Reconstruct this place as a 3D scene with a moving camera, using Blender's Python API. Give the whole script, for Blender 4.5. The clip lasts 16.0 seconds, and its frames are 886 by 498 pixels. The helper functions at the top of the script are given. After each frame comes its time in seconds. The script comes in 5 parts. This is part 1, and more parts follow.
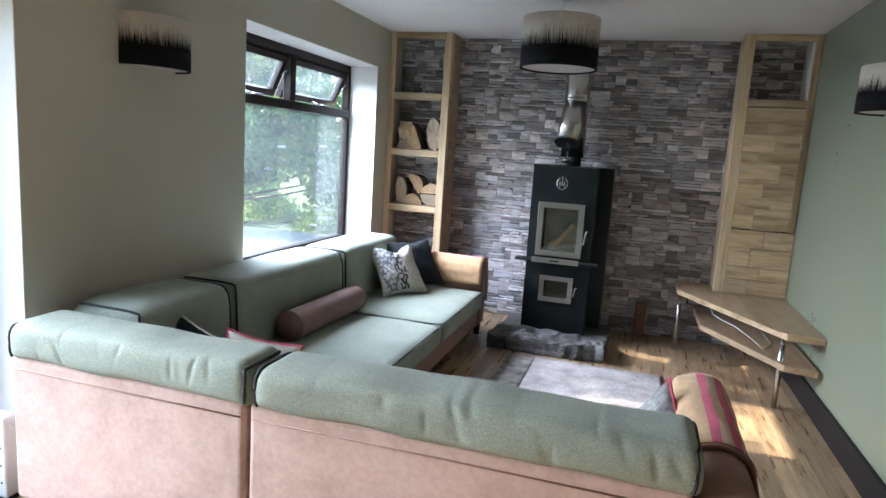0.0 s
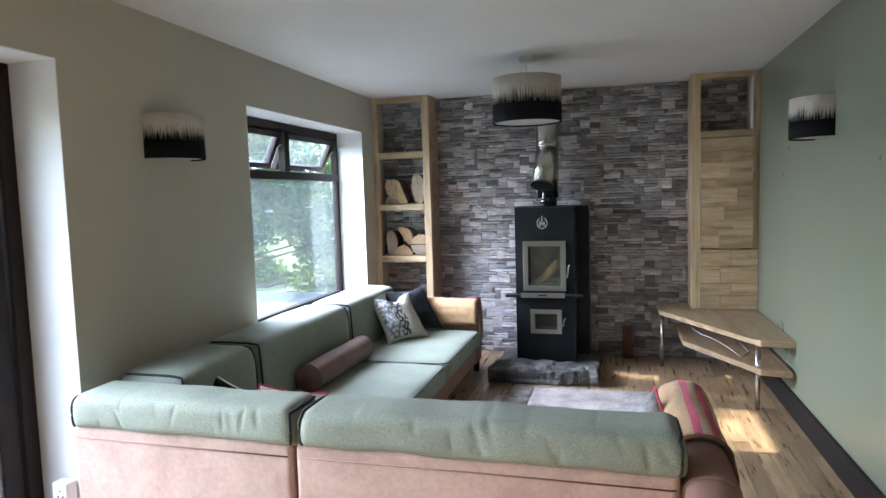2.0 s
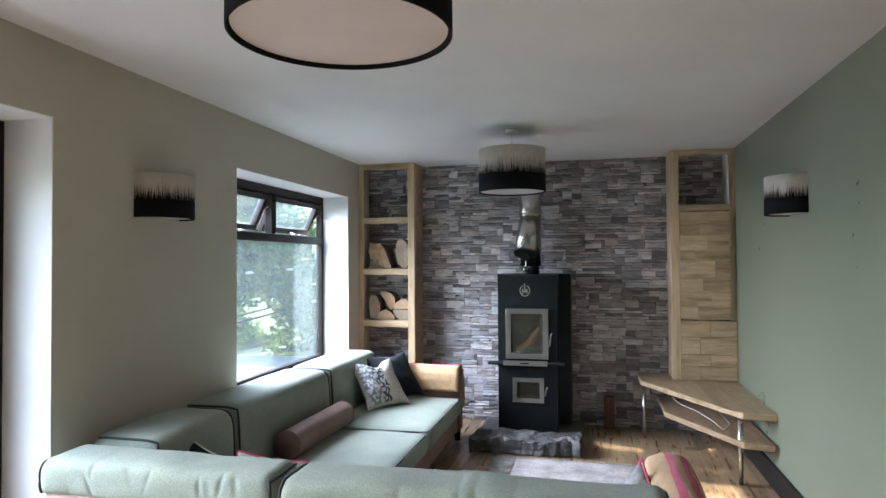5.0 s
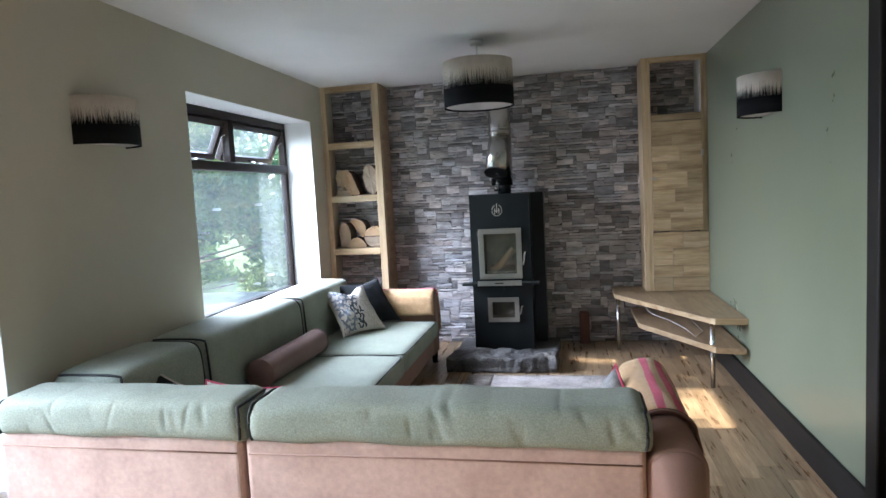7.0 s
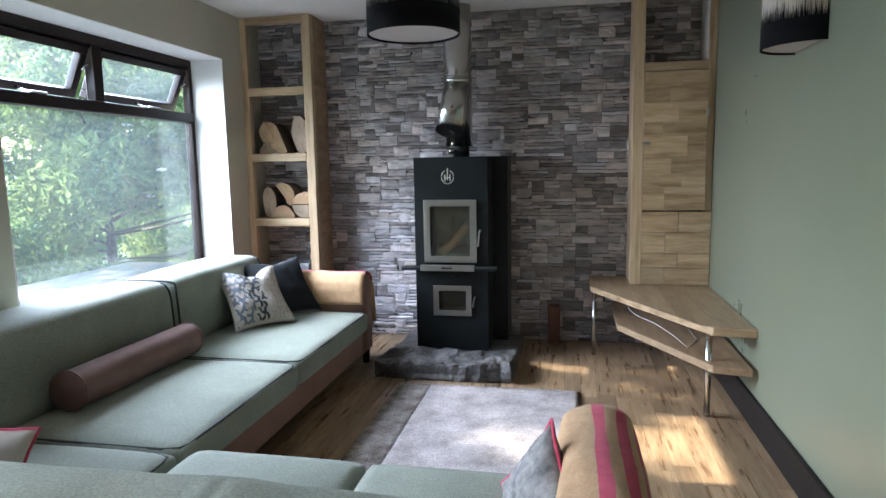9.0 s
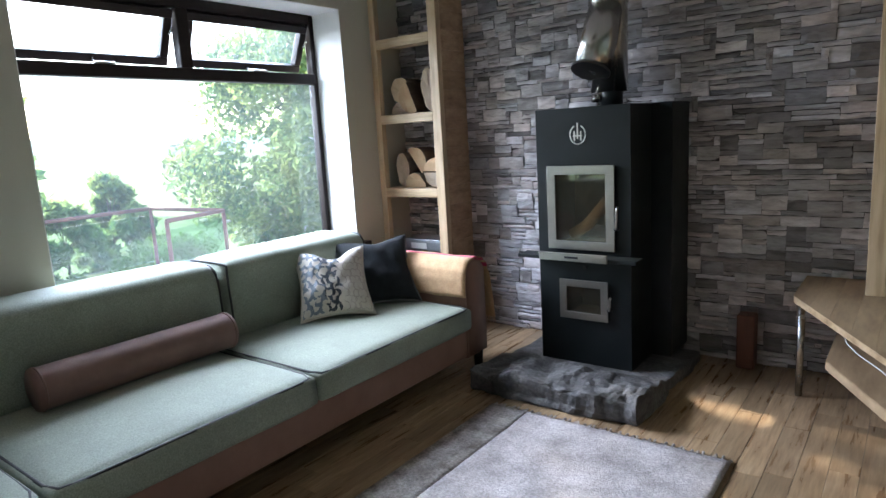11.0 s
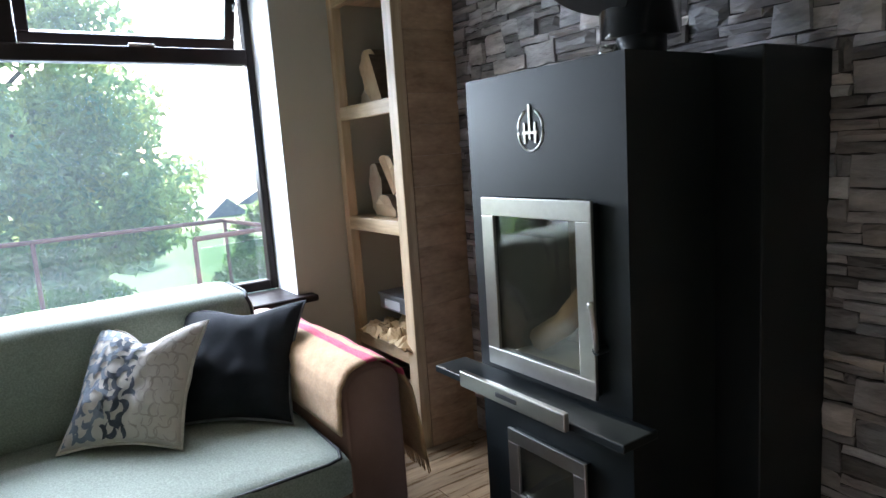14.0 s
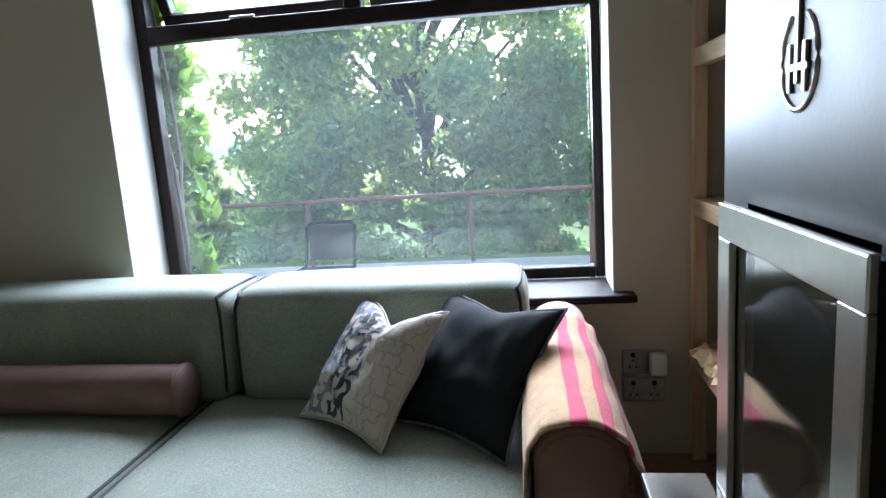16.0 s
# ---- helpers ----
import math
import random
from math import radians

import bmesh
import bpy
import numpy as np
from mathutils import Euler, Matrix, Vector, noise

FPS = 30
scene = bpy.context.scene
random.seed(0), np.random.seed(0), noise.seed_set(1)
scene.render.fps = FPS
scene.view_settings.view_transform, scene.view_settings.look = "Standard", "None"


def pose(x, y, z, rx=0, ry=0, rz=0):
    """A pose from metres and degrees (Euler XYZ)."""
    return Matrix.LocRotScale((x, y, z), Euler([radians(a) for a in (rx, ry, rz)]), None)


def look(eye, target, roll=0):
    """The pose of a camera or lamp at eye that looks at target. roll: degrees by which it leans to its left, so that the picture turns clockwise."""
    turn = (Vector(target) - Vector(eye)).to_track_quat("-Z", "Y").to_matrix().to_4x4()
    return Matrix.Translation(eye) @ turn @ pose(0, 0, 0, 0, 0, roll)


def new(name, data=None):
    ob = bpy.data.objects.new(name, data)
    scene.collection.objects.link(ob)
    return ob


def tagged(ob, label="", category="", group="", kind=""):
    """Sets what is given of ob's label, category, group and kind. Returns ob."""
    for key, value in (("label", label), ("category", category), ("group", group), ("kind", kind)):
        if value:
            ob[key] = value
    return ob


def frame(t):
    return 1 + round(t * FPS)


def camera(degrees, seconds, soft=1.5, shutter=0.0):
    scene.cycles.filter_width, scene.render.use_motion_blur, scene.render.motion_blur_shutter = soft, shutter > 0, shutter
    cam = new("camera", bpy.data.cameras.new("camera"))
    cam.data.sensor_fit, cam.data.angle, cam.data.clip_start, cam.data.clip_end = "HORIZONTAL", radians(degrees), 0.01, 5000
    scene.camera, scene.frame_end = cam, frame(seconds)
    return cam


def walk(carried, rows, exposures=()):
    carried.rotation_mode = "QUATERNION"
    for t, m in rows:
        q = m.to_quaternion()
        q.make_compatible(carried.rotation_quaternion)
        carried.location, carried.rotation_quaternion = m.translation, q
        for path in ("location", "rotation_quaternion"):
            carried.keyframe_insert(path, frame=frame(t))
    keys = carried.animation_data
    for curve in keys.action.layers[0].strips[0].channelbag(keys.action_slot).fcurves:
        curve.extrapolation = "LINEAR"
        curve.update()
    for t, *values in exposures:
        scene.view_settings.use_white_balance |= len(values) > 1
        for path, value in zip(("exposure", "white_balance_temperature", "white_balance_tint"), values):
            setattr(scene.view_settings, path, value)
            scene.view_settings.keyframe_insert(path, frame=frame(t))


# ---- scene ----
cam = camera(70.0, 16.0)
PATH = [
    (0, (0.029, -0.183, 1.418), (-0.541, 1.709, 1.11), 3.7),
    (0.5, (-0.02, -0.34, 1.421), (-0.445, 1.573, 1.021), -0.5),
    (1, (-0.007, -0.407, 1.42), (-0.482, 1.507, 1.089), -2.4),
    (1.5, (0.033, -0.48, 1.447), (-0.494, 1.434, 1.208), -1.5),
    (2, (0.057, -0.535, 1.467), (-0.471, 1.386, 1.302), -1.7),
    (2.5, (0.063, -0.561, 1.465), (-0.485, 1.358, 1.324), -1.3),
    (3, (0.066, -0.564, 1.478), (-0.493, 1.353, 1.37), -1.9),
    (3.5, (0.017, -0.568, 1.484), (-0.397, 1.386, 1.589), -1.0),
    (6, (0.028, -0.557, 1.432), (-0.458, 1.381, 1.352), -0.3),
    (6.5, (0.022, -0.536, 1.408), (-0.361, 1.421, 1.254), -0.7),
    (7, (0.037, -0.451, 1.392), (-0.354, 1.502, 1.215), -3.0),
    (7.5, (0.108, -0.233, 1.377), (-0.369, 1.703, 1.211), -2.1),
    (8, (0.123, 0.03, 1.347), (-0.299, 1.969, 1.097), -2.6),
    (8.2, (0.118, 0.145, 1.332), (-0.232, 2.099, 1.088), -1.2),
    (10.3, (0.718, 1.44, 1.29), (-0.192, 3.186, 0.945), -2.4),
    (10.5, (0.774, 1.564, 1.302), (-0.288, 3.225, 0.967), -3.2),
    (11, (0.809, 1.826, 1.265), (-0.387, 3.39, 0.909), -3.4),
    (11.5, (0.769, 2.166, 1.246), (-0.358, 3.784, 0.911), -3.2),
    (12, (0.789, 2.501, 1.25), (-0.488, 4.011, 0.949), -3.5),
    (12.5, (0.783, 2.768, 1.194), (-0.585, 4.198, 0.903), -2.9),
    (13, (0.68, 3.106, 1.19), (-0.668, 4.56, 0.927), -2.8),
    (13.5, (0.611, 3.422, 1.192), (-0.815, 4.79, 0.884), -4.1),
    (14, (0.519, 3.742, 1.195), (-1.12, 4.845, 0.888), -3.9),
    (14.5, (0.381, 3.975, 1.177), (-1.345, 4.942, 0.884), -1.9),
    (15, (0.28, 4.188, 1.145), (-1.58, 4.82, 0.768), -2.5),
    (15.5, (0.253, 4.346, 1.186), (-1.719, 4.316, 0.85), -2.8),
    (16, (0.121, 4.445, 1.175), (-1.83, 4.167, 0.836), -3.8),
]
walk(cam, [(t, look(eye, target, roll)) for t, eye, target, roll in PATH],
     [(0, 2.95), (8, 2.92), (10.3, 2.75), (12.5, 2.7), (13.5, 2.65), (14.5, 2.62), (15.3, 2.5), (16, 2.26)])


# ---- light ----
SUN_EL, SUN_DIR = radians(30.5), Vector((1.0, 0.06, 0)).normalized()
sun_vec = Vector((SUN_DIR.x * math.cos(SUN_EL), SUN_DIR.y * math.cos(SUN_EL), -math.sin(SUN_EL)))
world = bpy.data.worlds.new("sky")
scene.world = world
world.use_nodes = True
wn = world.node_tree.nodes
sky = wn.new("ShaderNodeTexSky")
sky.sky_type, sky.sun_disc = "NISHITA", False
sky.sun_elevation = SUN_EL
sky.sun_rotation = math.atan2(-SUN_DIR.x, -SUN_DIR.y)
world.node_tree.links.new(sky.outputs[0], wn["Background"].inputs[0])
wn["Background"].inputs[1].default_value = 0.15
sun = new("sun", bpy.data.lights.new("sun", "SUN"))
sun.data.energy, sun.data.angle, sun.data.color = 2.7, radians(0.5), (1.0, 0.93, 0.82)
sun.matrix_world = look((0, 0, 20), Vector((0, 0, 20)) + sun_vec)
# skylight that enters by the two openings
for ly, lz, w, h, e in [(3.82, 1.62, 1.78, 1.35, 30.0), (0.55, 1.40, 1.9, 1.95, 21.5)]:
    al = new("sky_light", bpy.data.lights.new("sky_light", "AREA"))
    al.data.shape, al.data.size, al.data.size_y, al.data.energy, al.data.color = "RECTANGLE", w, h, e, (0.67, 0.78, 1.0)
    al.data.spread = radians(118)
    al.matrix_world = look((-2.42 - 0.36 * h, ly, lz), (-1.42 - 0.36 * h, ly, lz - 0.95))


# ---- materials ----
def mat(name, c1, c2, scale=6.0, rough=0.6, metal=0.0, bump=0.15, bscale=80.0, rand=0.0, stretch=(1, 1, 1), detail=6.0, spec=0.5, c3=None,
        trans=0.0, dist=0.002, sheen=0.0, rvar=0.12, grain=0.0, gscale=220.0):
    m = bpy.data.materials.new(name)
    m.use_nodes = True
    nt, n = m.node_tree, m.node_tree.nodes
    b = n["Principled BSDF"]
    tc, mp, nz, rp = n.new("ShaderNodeTexCoord"), n.new("ShaderNodeMapping"), n.new("ShaderNodeTexNoise"), n.new("ShaderNodeValToRGB")
    mp.inputs["Scale"].default_value = stretch
    nz.inputs["Scale"].default_value, nz.inputs["Detail"].default_value, nz.inputs["Roughness"].default_value = scale, detail, 0.62
    L = nt.links.new
    L(tc.outputs["Object"], mp.inputs[0])
    vec = mp.outputs[0]
    info = n.new("ShaderNodeObjectInfo")
    if rand:
        ad, sc = n.new("ShaderNodeVectorMath"), n.new("ShaderNodeMath")
        sc.operation, sc.inputs[1].default_value = "MULTIPLY", 37.0
        L(info.outputs["Random"], sc.inputs[0])
        L(mp.outputs[0], ad.inputs[0])
        L(sc.outputs[0], ad.inputs[1])
        vec = ad.outputs[0]
    L(vec, nz.inputs["Vector"])
    e = rp.color_ramp.elements
    e[0].position, e[0].color, e[1].position, e[1].color = 0.3, (*c1, 1), 0.7, (*c2, 1)
    if c3:
        x = e.new(0.5)
        x.color = (*c3, 1)
    L(nz.outputs["Fac"], rp.inputs[0])
    col = rp.outputs[0]
    if rand:
        hs, mr = n.new("ShaderNodeHueSaturation"), n.new("ShaderNodeMapRange")
        mr.inputs["To Min"].default_value, mr.inputs["To Max"].default_value = 1 - rand, 1 + rand
        L(info.outputs["Random"], mr.inputs["Value"])
        L(mr.outputs[0], hs.inputs["Value"])
        L(col, hs.inputs["Color"])
        col = hs.outputs[0]
    if grain:
        gn, gr, gh = n.new("ShaderNodeTexNoise"), n.new("ShaderNodeMapRange"), n.new("ShaderNodeHueSaturation")
        gn.inputs["Scale"].default_value, gn.inputs["Detail"].default_value = gscale, 3
        gr.inputs["From Min"].default_value, gr.inputs["From Max"].default_value = 0.3, 0.7
        gr.inputs["To Min"].default_value, gr.inputs["To Max"].default_value = 1 - grain, 1 + grain
        L(vec, gn.inputs["Vector"])
        L(gn.outputs["Fac"], gr.inputs["Value"])
        L(gr.outputs[0], gh.inputs["Value"])
        L(col, gh.inputs["Color"])
        col = gh.outputs[0]
    L(col, b.inputs["Base Color"])
    b.inputs["Metallic"].default_value, b.inputs["Specular IOR Level"].default_value = metal, spec
    rr = n.new("ShaderNodeMapRange")
    rr.inputs["To Min"].default_value, rr.inputs["To Max"].default_value = max(0.02, rough - rvar), min(1, rough + rvar)
    L(nz.outputs["Fac"], rr.inputs["Value"])
    L(rr.outputs[0], b.inputs["Roughness"])
    if sheen:
        b.inputs["Sheen Weight"].default_value = sheen
    if trans:
        b.inputs["Transmission Weight"].default_value = 0.0
        tr, mx = n.new("ShaderNodeBsdfTranslucent"), n.new("ShaderNodeMixShader")
        L(col, tr.inputs[0])
        mx.inputs[0].default_value = trans
        L(b.outputs[0], mx.inputs[1])
        L(tr.outputs[0], mx.inputs[2])
        L(mx.outputs[0], n["Material Output"].inputs[0])
    if bump:
        bn, bp = n.new("ShaderNodeTexNoise"), n.new("ShaderNodeBump")
        bn.inputs["Scale"].default_value, bn.inputs["Detail"].default_value = bscale, 4
        bp.inputs["Strength"].default_value, bp.inputs["Distance"].default_value = bump, dist
        L(vec, bn.inputs["Vector"])
        L(bn.outputs["Fac"], bp.inputs["Height"])
        L(bp.outputs[0], b.inputs["Normal"])
    return m


def glass_mat(name, tint=(1, 1, 1), rough=0.0, base=0.04, film=0.0, soot=False):
    m = bpy.data.materials.new(name)
    m.use_nodes = True
    nt, n = m.node_tree, m.node_tree.nodes
    t, g, mx, fr = n.new("ShaderNodeBsdfTransparent"), n.new("ShaderNodeBsdfGlossy"), n.new("ShaderNodeMixShader"), n.new("ShaderNodeLayerWeight")
    t.inputs[0].default_value, g.inputs["Roughness"].default_value = (*tint, 1), rough
    fr.inputs["Blend"].default_value = 0.5
    pw, ml = n.new("ShaderNodeMath"), n.new("ShaderNodeMath")
    pw.operation, pw.inputs[1].default_value = "POWER", 4.5
    ml.operation, ml.inputs[1].default_value, ml.inputs[2].default_value = "MULTIPLY_ADD", 0.85, base
    nt.links.new(fr.outputs["Facing"], pw.inputs[0])
    nt.links.new(pw.outputs[0], ml.inputs[0])
    nt.links.new(ml.outputs[0], mx.inputs[0])
    nt.links.new(t.outputs[0], mx.inputs[1])
    nt.links.new(g.outputs[0], mx.inputs[2])
    last = mx
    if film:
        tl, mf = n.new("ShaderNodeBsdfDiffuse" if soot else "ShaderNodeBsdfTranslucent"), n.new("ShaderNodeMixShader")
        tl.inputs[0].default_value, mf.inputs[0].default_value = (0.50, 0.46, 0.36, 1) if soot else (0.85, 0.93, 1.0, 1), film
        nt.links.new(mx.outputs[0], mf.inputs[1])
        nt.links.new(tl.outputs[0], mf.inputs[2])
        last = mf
    nt.links.new(last.outputs[0], n["Material Output"].inputs[0])
    return m


M_WALL = mat("warm grey wall paint", (0.475, 0.445, 0.36), (0.52, 0.485, 0.40), 1.6, 0.75, bump=0.12, bscale=120, rvar=0.05)
M_GREEN = mat("sage green wall paint", (0.180, 0.202, 0.140), (0.205, 0.226, 0.162), 2.0, 0.29, bump=0.08, bscale=90, rvar=0.05, spec=0.7)
M_WHITE = mat("white reveal paint", (0.76, 0.75, 0.74), (0.82, 0.81, 0.80), 4, 0.6, bump=0.1)
M_CEIL = mat("white ceiling paint", (0.79, 0.77, 0.77), (0.85, 0.83, 0.83), 1.5, 0.8, bump=0.1, bscale=60)
M_UPVC = mat("dark brown window frame", (0.013, 0.008, 0.0075), (0.022, 0.014, 0.012), 12, 0.42, bump=0.05, spec=0.2)
M_BLACKWOOD = mat("black stained skirting", (0.010, 0.009, 0.008), (0.020, 0.017, 0.016), 10, 0.5, bump=0.1, stretch=(1, 0.1, 1), spec=0.16)
M_OAK = mat("pale oak board", (0.25, 0.155, 0.08), (0.60, 0.455, 0.295), 6, 0.42, bump=0.2, bscale=70, rand=0.20, stretch=(0.35, 2, 3.4), c3=(0.47, 0.33, 0.19), grain=0.10, gscale=30)
M_OAKD = mat("brown oak board", (0.26, 0.155, 0.085), (0.50, 0.34, 0.21), 6, 0.42, bump=0.2, bscale=70, rand=0.10, stretch=(0.35, 1.2, 3.4), c3=(0.41, 0.265, 0.16), grain=0.10, gscale=30)
M_OAKV = mat("pale oak post", (0.33, 0.215, 0.12), (0.62, 0.47, 0.31), 6, 0.42, bump=0.2, bscale=70, rand=0.12, stretch=(3.4, 3.4, 0.3), c3=(0.53, 0.385, 0.235))
M_LAM = mat("rustic laminate", (0.18, 0.108, 0.06), (0.40, 0.285, 0.178), 7, 0.30, bump=0.12, bscale=60, rand=0.28, stretch=(5, 0.45, 3), c3=(0.32, 0.215, 0.125), grain=0.14, gscale=26)
M_BENCH = mat("bench laminate", (0.24, 0.15, 0.085), (0.46, 0.33, 0.205), 7, 0.38, bump=0.12, bscale=60, rand=0.12, stretch=(3, 0.6, 3), c3=(0.36, 0.25, 0.15))
M_STONE = mat("split slate", (0.22, 0.20, 0.195), (0.56, 0.54, 0.535), 11, 0.42, bump=0.9, bscale=30, rand=0.62, spec=0.65, stretch=(0.6, 1, 2.0), c3=(0.40, 0.375, 0.37), dist=0.010, grain=0.25, gscale=60)
stn = M_STONE.node_tree
hue = stn.nodes["Hue/Saturation/Value"]
tint, tinfo, tramp = stn.nodes.new("ShaderNodeMix"), stn.nodes.new("ShaderNodeObjectInfo"), stn.nodes.new("ShaderNodeValToRGB")
tint.data_type, tint.blend_type = "RGBA", "MULTIPLY"
tint.inputs["Factor"].default_value = 1.0
twist = stn.nodes.new("ShaderNodeMath")
twist.operation, twist.inputs[1].default_value = "PINGPONG", 0.13
stn.links.new(tinfo.outputs["Random"], twist.inputs[0])
mul = stn.nodes.new("ShaderNodeMath")
mul.operation, mul.inputs[1].default_value = "MULTIPLY", 7.6
stn.links.new(twist.outputs[0], mul.inputs[0])
stn.links.new(mul.outputs[0], tramp.inputs[0])
tramp.color_ramp.elements[0].color, tramp.color_ramp.elements[1].color = (1.0, 0.91, 0.86, 1), (0.91, 0.94, 1.0, 1)
stn.links.new(hue.outputs[0], tint.inputs["A"])
stn.links.new(tramp.outputs[0], tint.inputs["B"])
stn.links.new(tint.outputs["Result"], stn.nodes["Principled BSDF"].inputs["Base Color"])
M_GROUT = mat("dark slate joint", (0.04, 0.036, 0.034), (0.09, 0.08, 0.078), 20, 0.9)
M_STEEL = mat("black stove steel", (0.004, 0.006, 0.0065), (0.008, 0.011, 0.012), 5, 0.39, bump=0.05, bscale=160, spec=0.34)
M_BRUSH = mat("brushed steel", (0.46, 0.44, 0.40), (0.52, 0.50, 0.46), 40, 0.30, metal=1, bump=0.0, rvar=0.04)
M_CHROME = mat("polished chrome flue", (0.48, 0.46, 0.43), (0.60, 0.58, 0.55), 8, 0.24, metal=1, bump=0.0, rvar=0.05)
# the dim room mirrored in the cap is put into its dark colour
M_CAP = mat("dark-reflecting steel cap", (0.10, 0.095, 0.09), (0.17, 0.16, 0.15), 10, 0.38, metal=1, bump=0.0)
M_TUBE = mat("satin steel tube", (0.5, 0.5, 0.5), (0.62, 0.62, 0.61), 14, 0.25, metal=1, bump=0.0)
M_SAGE = mat("sage green woven upholstery", (0.225, 0.255, 0.205), (0.30, 0.33, 0.267), 4, 0.85, bump=0.5, bscale=420, sheen=0.08, dist=0.0015, grain=0.22, gscale=190)
M_PIPE = mat("black piping", (0.012, 0.013, 0.014), (0.03, 0.03, 0.03), 20, 0.7)
M_SUEDE = mat("pinkish tan suede", (0.42, 0.275, 0.225), (0.58, 0.405, 0.34), 5, 0.75, grain=0.08, gscale=60, bump=0.25, bscale=160, sheen=0.08)
M_BROWN = mat("brown suede", (0.24, 0.125, 0.09), (0.32, 0.185, 0.14), 5, 0.7, bump=0.25, bscale=160, sheen=0.08)
M_BOLSTER = mat("brown velvet", (0.165, 0.088, 0.072), (0.235, 0.135, 0.112), 6, 0.7, bump=0.25, bscale=160, sheen=0.1)
M_BLANKET = mat("camel wool blanket", (0.46, 0.275, 0.135), (0.57, 0.365, 0.20), 30, 0.95, grain=0.12, gscale=150, bump=0.7, bscale=260, sheen=0.15, dist=0.004)
M_STRIPE = mat("raspberry wool stripe", (0.50, 0.035, 0.085), (0.66, 0.075, 0.15), 30, 0.95, bump=0.7, bscale=260, sheen=0.15, dist=0.004)
M_NAVY = mat("charcoal navy cotton", (0.009, 0.011, 0.013), (0.019, 0.022, 0.026), 14, 0.9, bump=0.4, bscale=300, spec=0.2)
M_CREAM = mat("cream linen", (0.52, 0.47, 0.41), (0.62, 0.57, 0.50), 18, 0.85, bump=0.4, bscale=320)
M_PIPEG = mat("grey cotton piping", (0.10, 0.105, 0.11), (0.17, 0.175, 0.18), 40, 0.85)
M_GREYW = mat("grey woven pattern", (0.10, 0.10, 0.105), (0.42, 0.40, 0.385), 26, 0.9, bump=0.4, bscale=300)
M_MOTIF_D = mat("charcoal printed petal", (0.022, 0.027, 0.036), (0.10, 0.115, 0.14), 10, 0.8, bump=0.2, bscale=300)
M_MOTIF_S = mat("slate blue printed petal", (0.13, 0.155, 0.19), (0.24, 0.27, 0.31), 10, 0.8, bump=0.2, bscale=300)
M_MOTIF_L = mat("taupe printed petal", (0.40, 0.35, 0.30), (0.47, 0.42, 0.36), 18, 0.8, bump=0.2, bscale=300)
M_RUG = mat("woven off-white rug", (0.26, 0.235, 0.225), (0.56, 0.52, 0.515), 6, 0.95, bump=0.9, bscale=130, dist=0.006, c3=(0.42, 0.38, 0.375), detail=9, grain=0.25, gscale=110)
M_RUGB = mat("faded patterned rug border", (0.15, 0.122, 0.108), (0.46, 0.42, 0.40), 11, 0.95, bump=0.9, bscale=130, dist=0.006, grain=0.3, gscale=90)
M_HEARTH = mat("rough grey hearth stone", (0.04, 0.038, 0.038), (0.20, 0.195, 0.195), 6, 0.72, bump=1.0, bscale=22, dist=0.02, c3=(0.095, 0.09, 0.09), grain=0.3, gscale=60)
M_BARK = mat("log bark", (0.10, 0.065, 0.045), (0.26, 0.19, 0.14), 14, 0.9, bump=1.0, bscale=40, dist=0.01, rand=0.2, stretch=(1, 0.3, 1))
M_CUT = mat("cut log face", (0.50, 0.31, 0.17), (0.66, 0.47, 0.30), 7, 0.8, bump=0.5, bscale=60, rand=0.12)
M_CUTG = mat("weathered log face", (0.40, 0.30, 0.22), (0.55, 0.43, 0.33), 8, 0.85, bump=0.5, bscale=60, rand=0.12)
M_TIMBER = mat("red-brown hardwood offcut", (0.085, 0.026, 0.014), (0.16, 0.055, 0.030), 8, 0.5, bump=0.2, stretch=(3, 3, 0.3))
M_SHADE = mat("cream drum shade", (0.64, 0.57, 0.49), (0.74, 0.67, 0.59), 22, 0.85, bump=0.3, bscale=240, trans=0.25)
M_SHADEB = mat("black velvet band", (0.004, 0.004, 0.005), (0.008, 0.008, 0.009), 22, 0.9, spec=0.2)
M_DIFF = mat("white diffuser", (0.78, 0.72, 0.70), (0.84, 0.78, 0.76), 5, 0.5, bump=0.0, trans=0.3)
M_PLASTIC = mat("white plastic", (0.72, 0.72, 0.71), (0.80, 0.80, 0.79), 6, 0.35, bump=0.0)
M_GREYBOX = mat("grey tin box", (0.20, 0.21, 0.22), (0.33, 0.34, 0.35), 9, 0.35, metal=0.6, bump=0.05)
M_PAPER = mat("crumpled kraft paper", (0.38, 0.24, 0.11), (0.58, 0.41, 0.22), 10, 0.8, bump=0.8, bscale=40, dist=0.01)
M_DARK = mat("dark interior", (0.010, 0.010, 0.010), (0.022, 0.020, 0.019), 6, 0.8)
M_SOOT = mat("sooty firebrick", (0.20, 0.175, 0.13), (0.46, 0.40, 0.31), 9, 0.9, bump=0.5)
M_RAIL = mat("red-brown painted rail", (0.16, 0.065, 0.050), (0.24, 0.10, 0.08), 10, 0.5)
M_PAVE = mat("terrace paving", (0.33, 0.31, 0.28), (0.46, 0.43, 0.39), 6, 0.9, bump=0.4, bscale=50, rand=0.08)
M_GRASS = mat("garden ground", (0.055, 0.10, 0.025), (0.14, 0.19, 0.06), 0.9, 0.95, bump=0.5, bscale=9, dist=0.05)
M_LEAF = mat("tree leaf", (0.13, 0.29, 0.19), (0.50, 0.56, 0.19), 1.3, 0.32, bump=0.0, trans=0.66, grain=0.3, gscale=5)
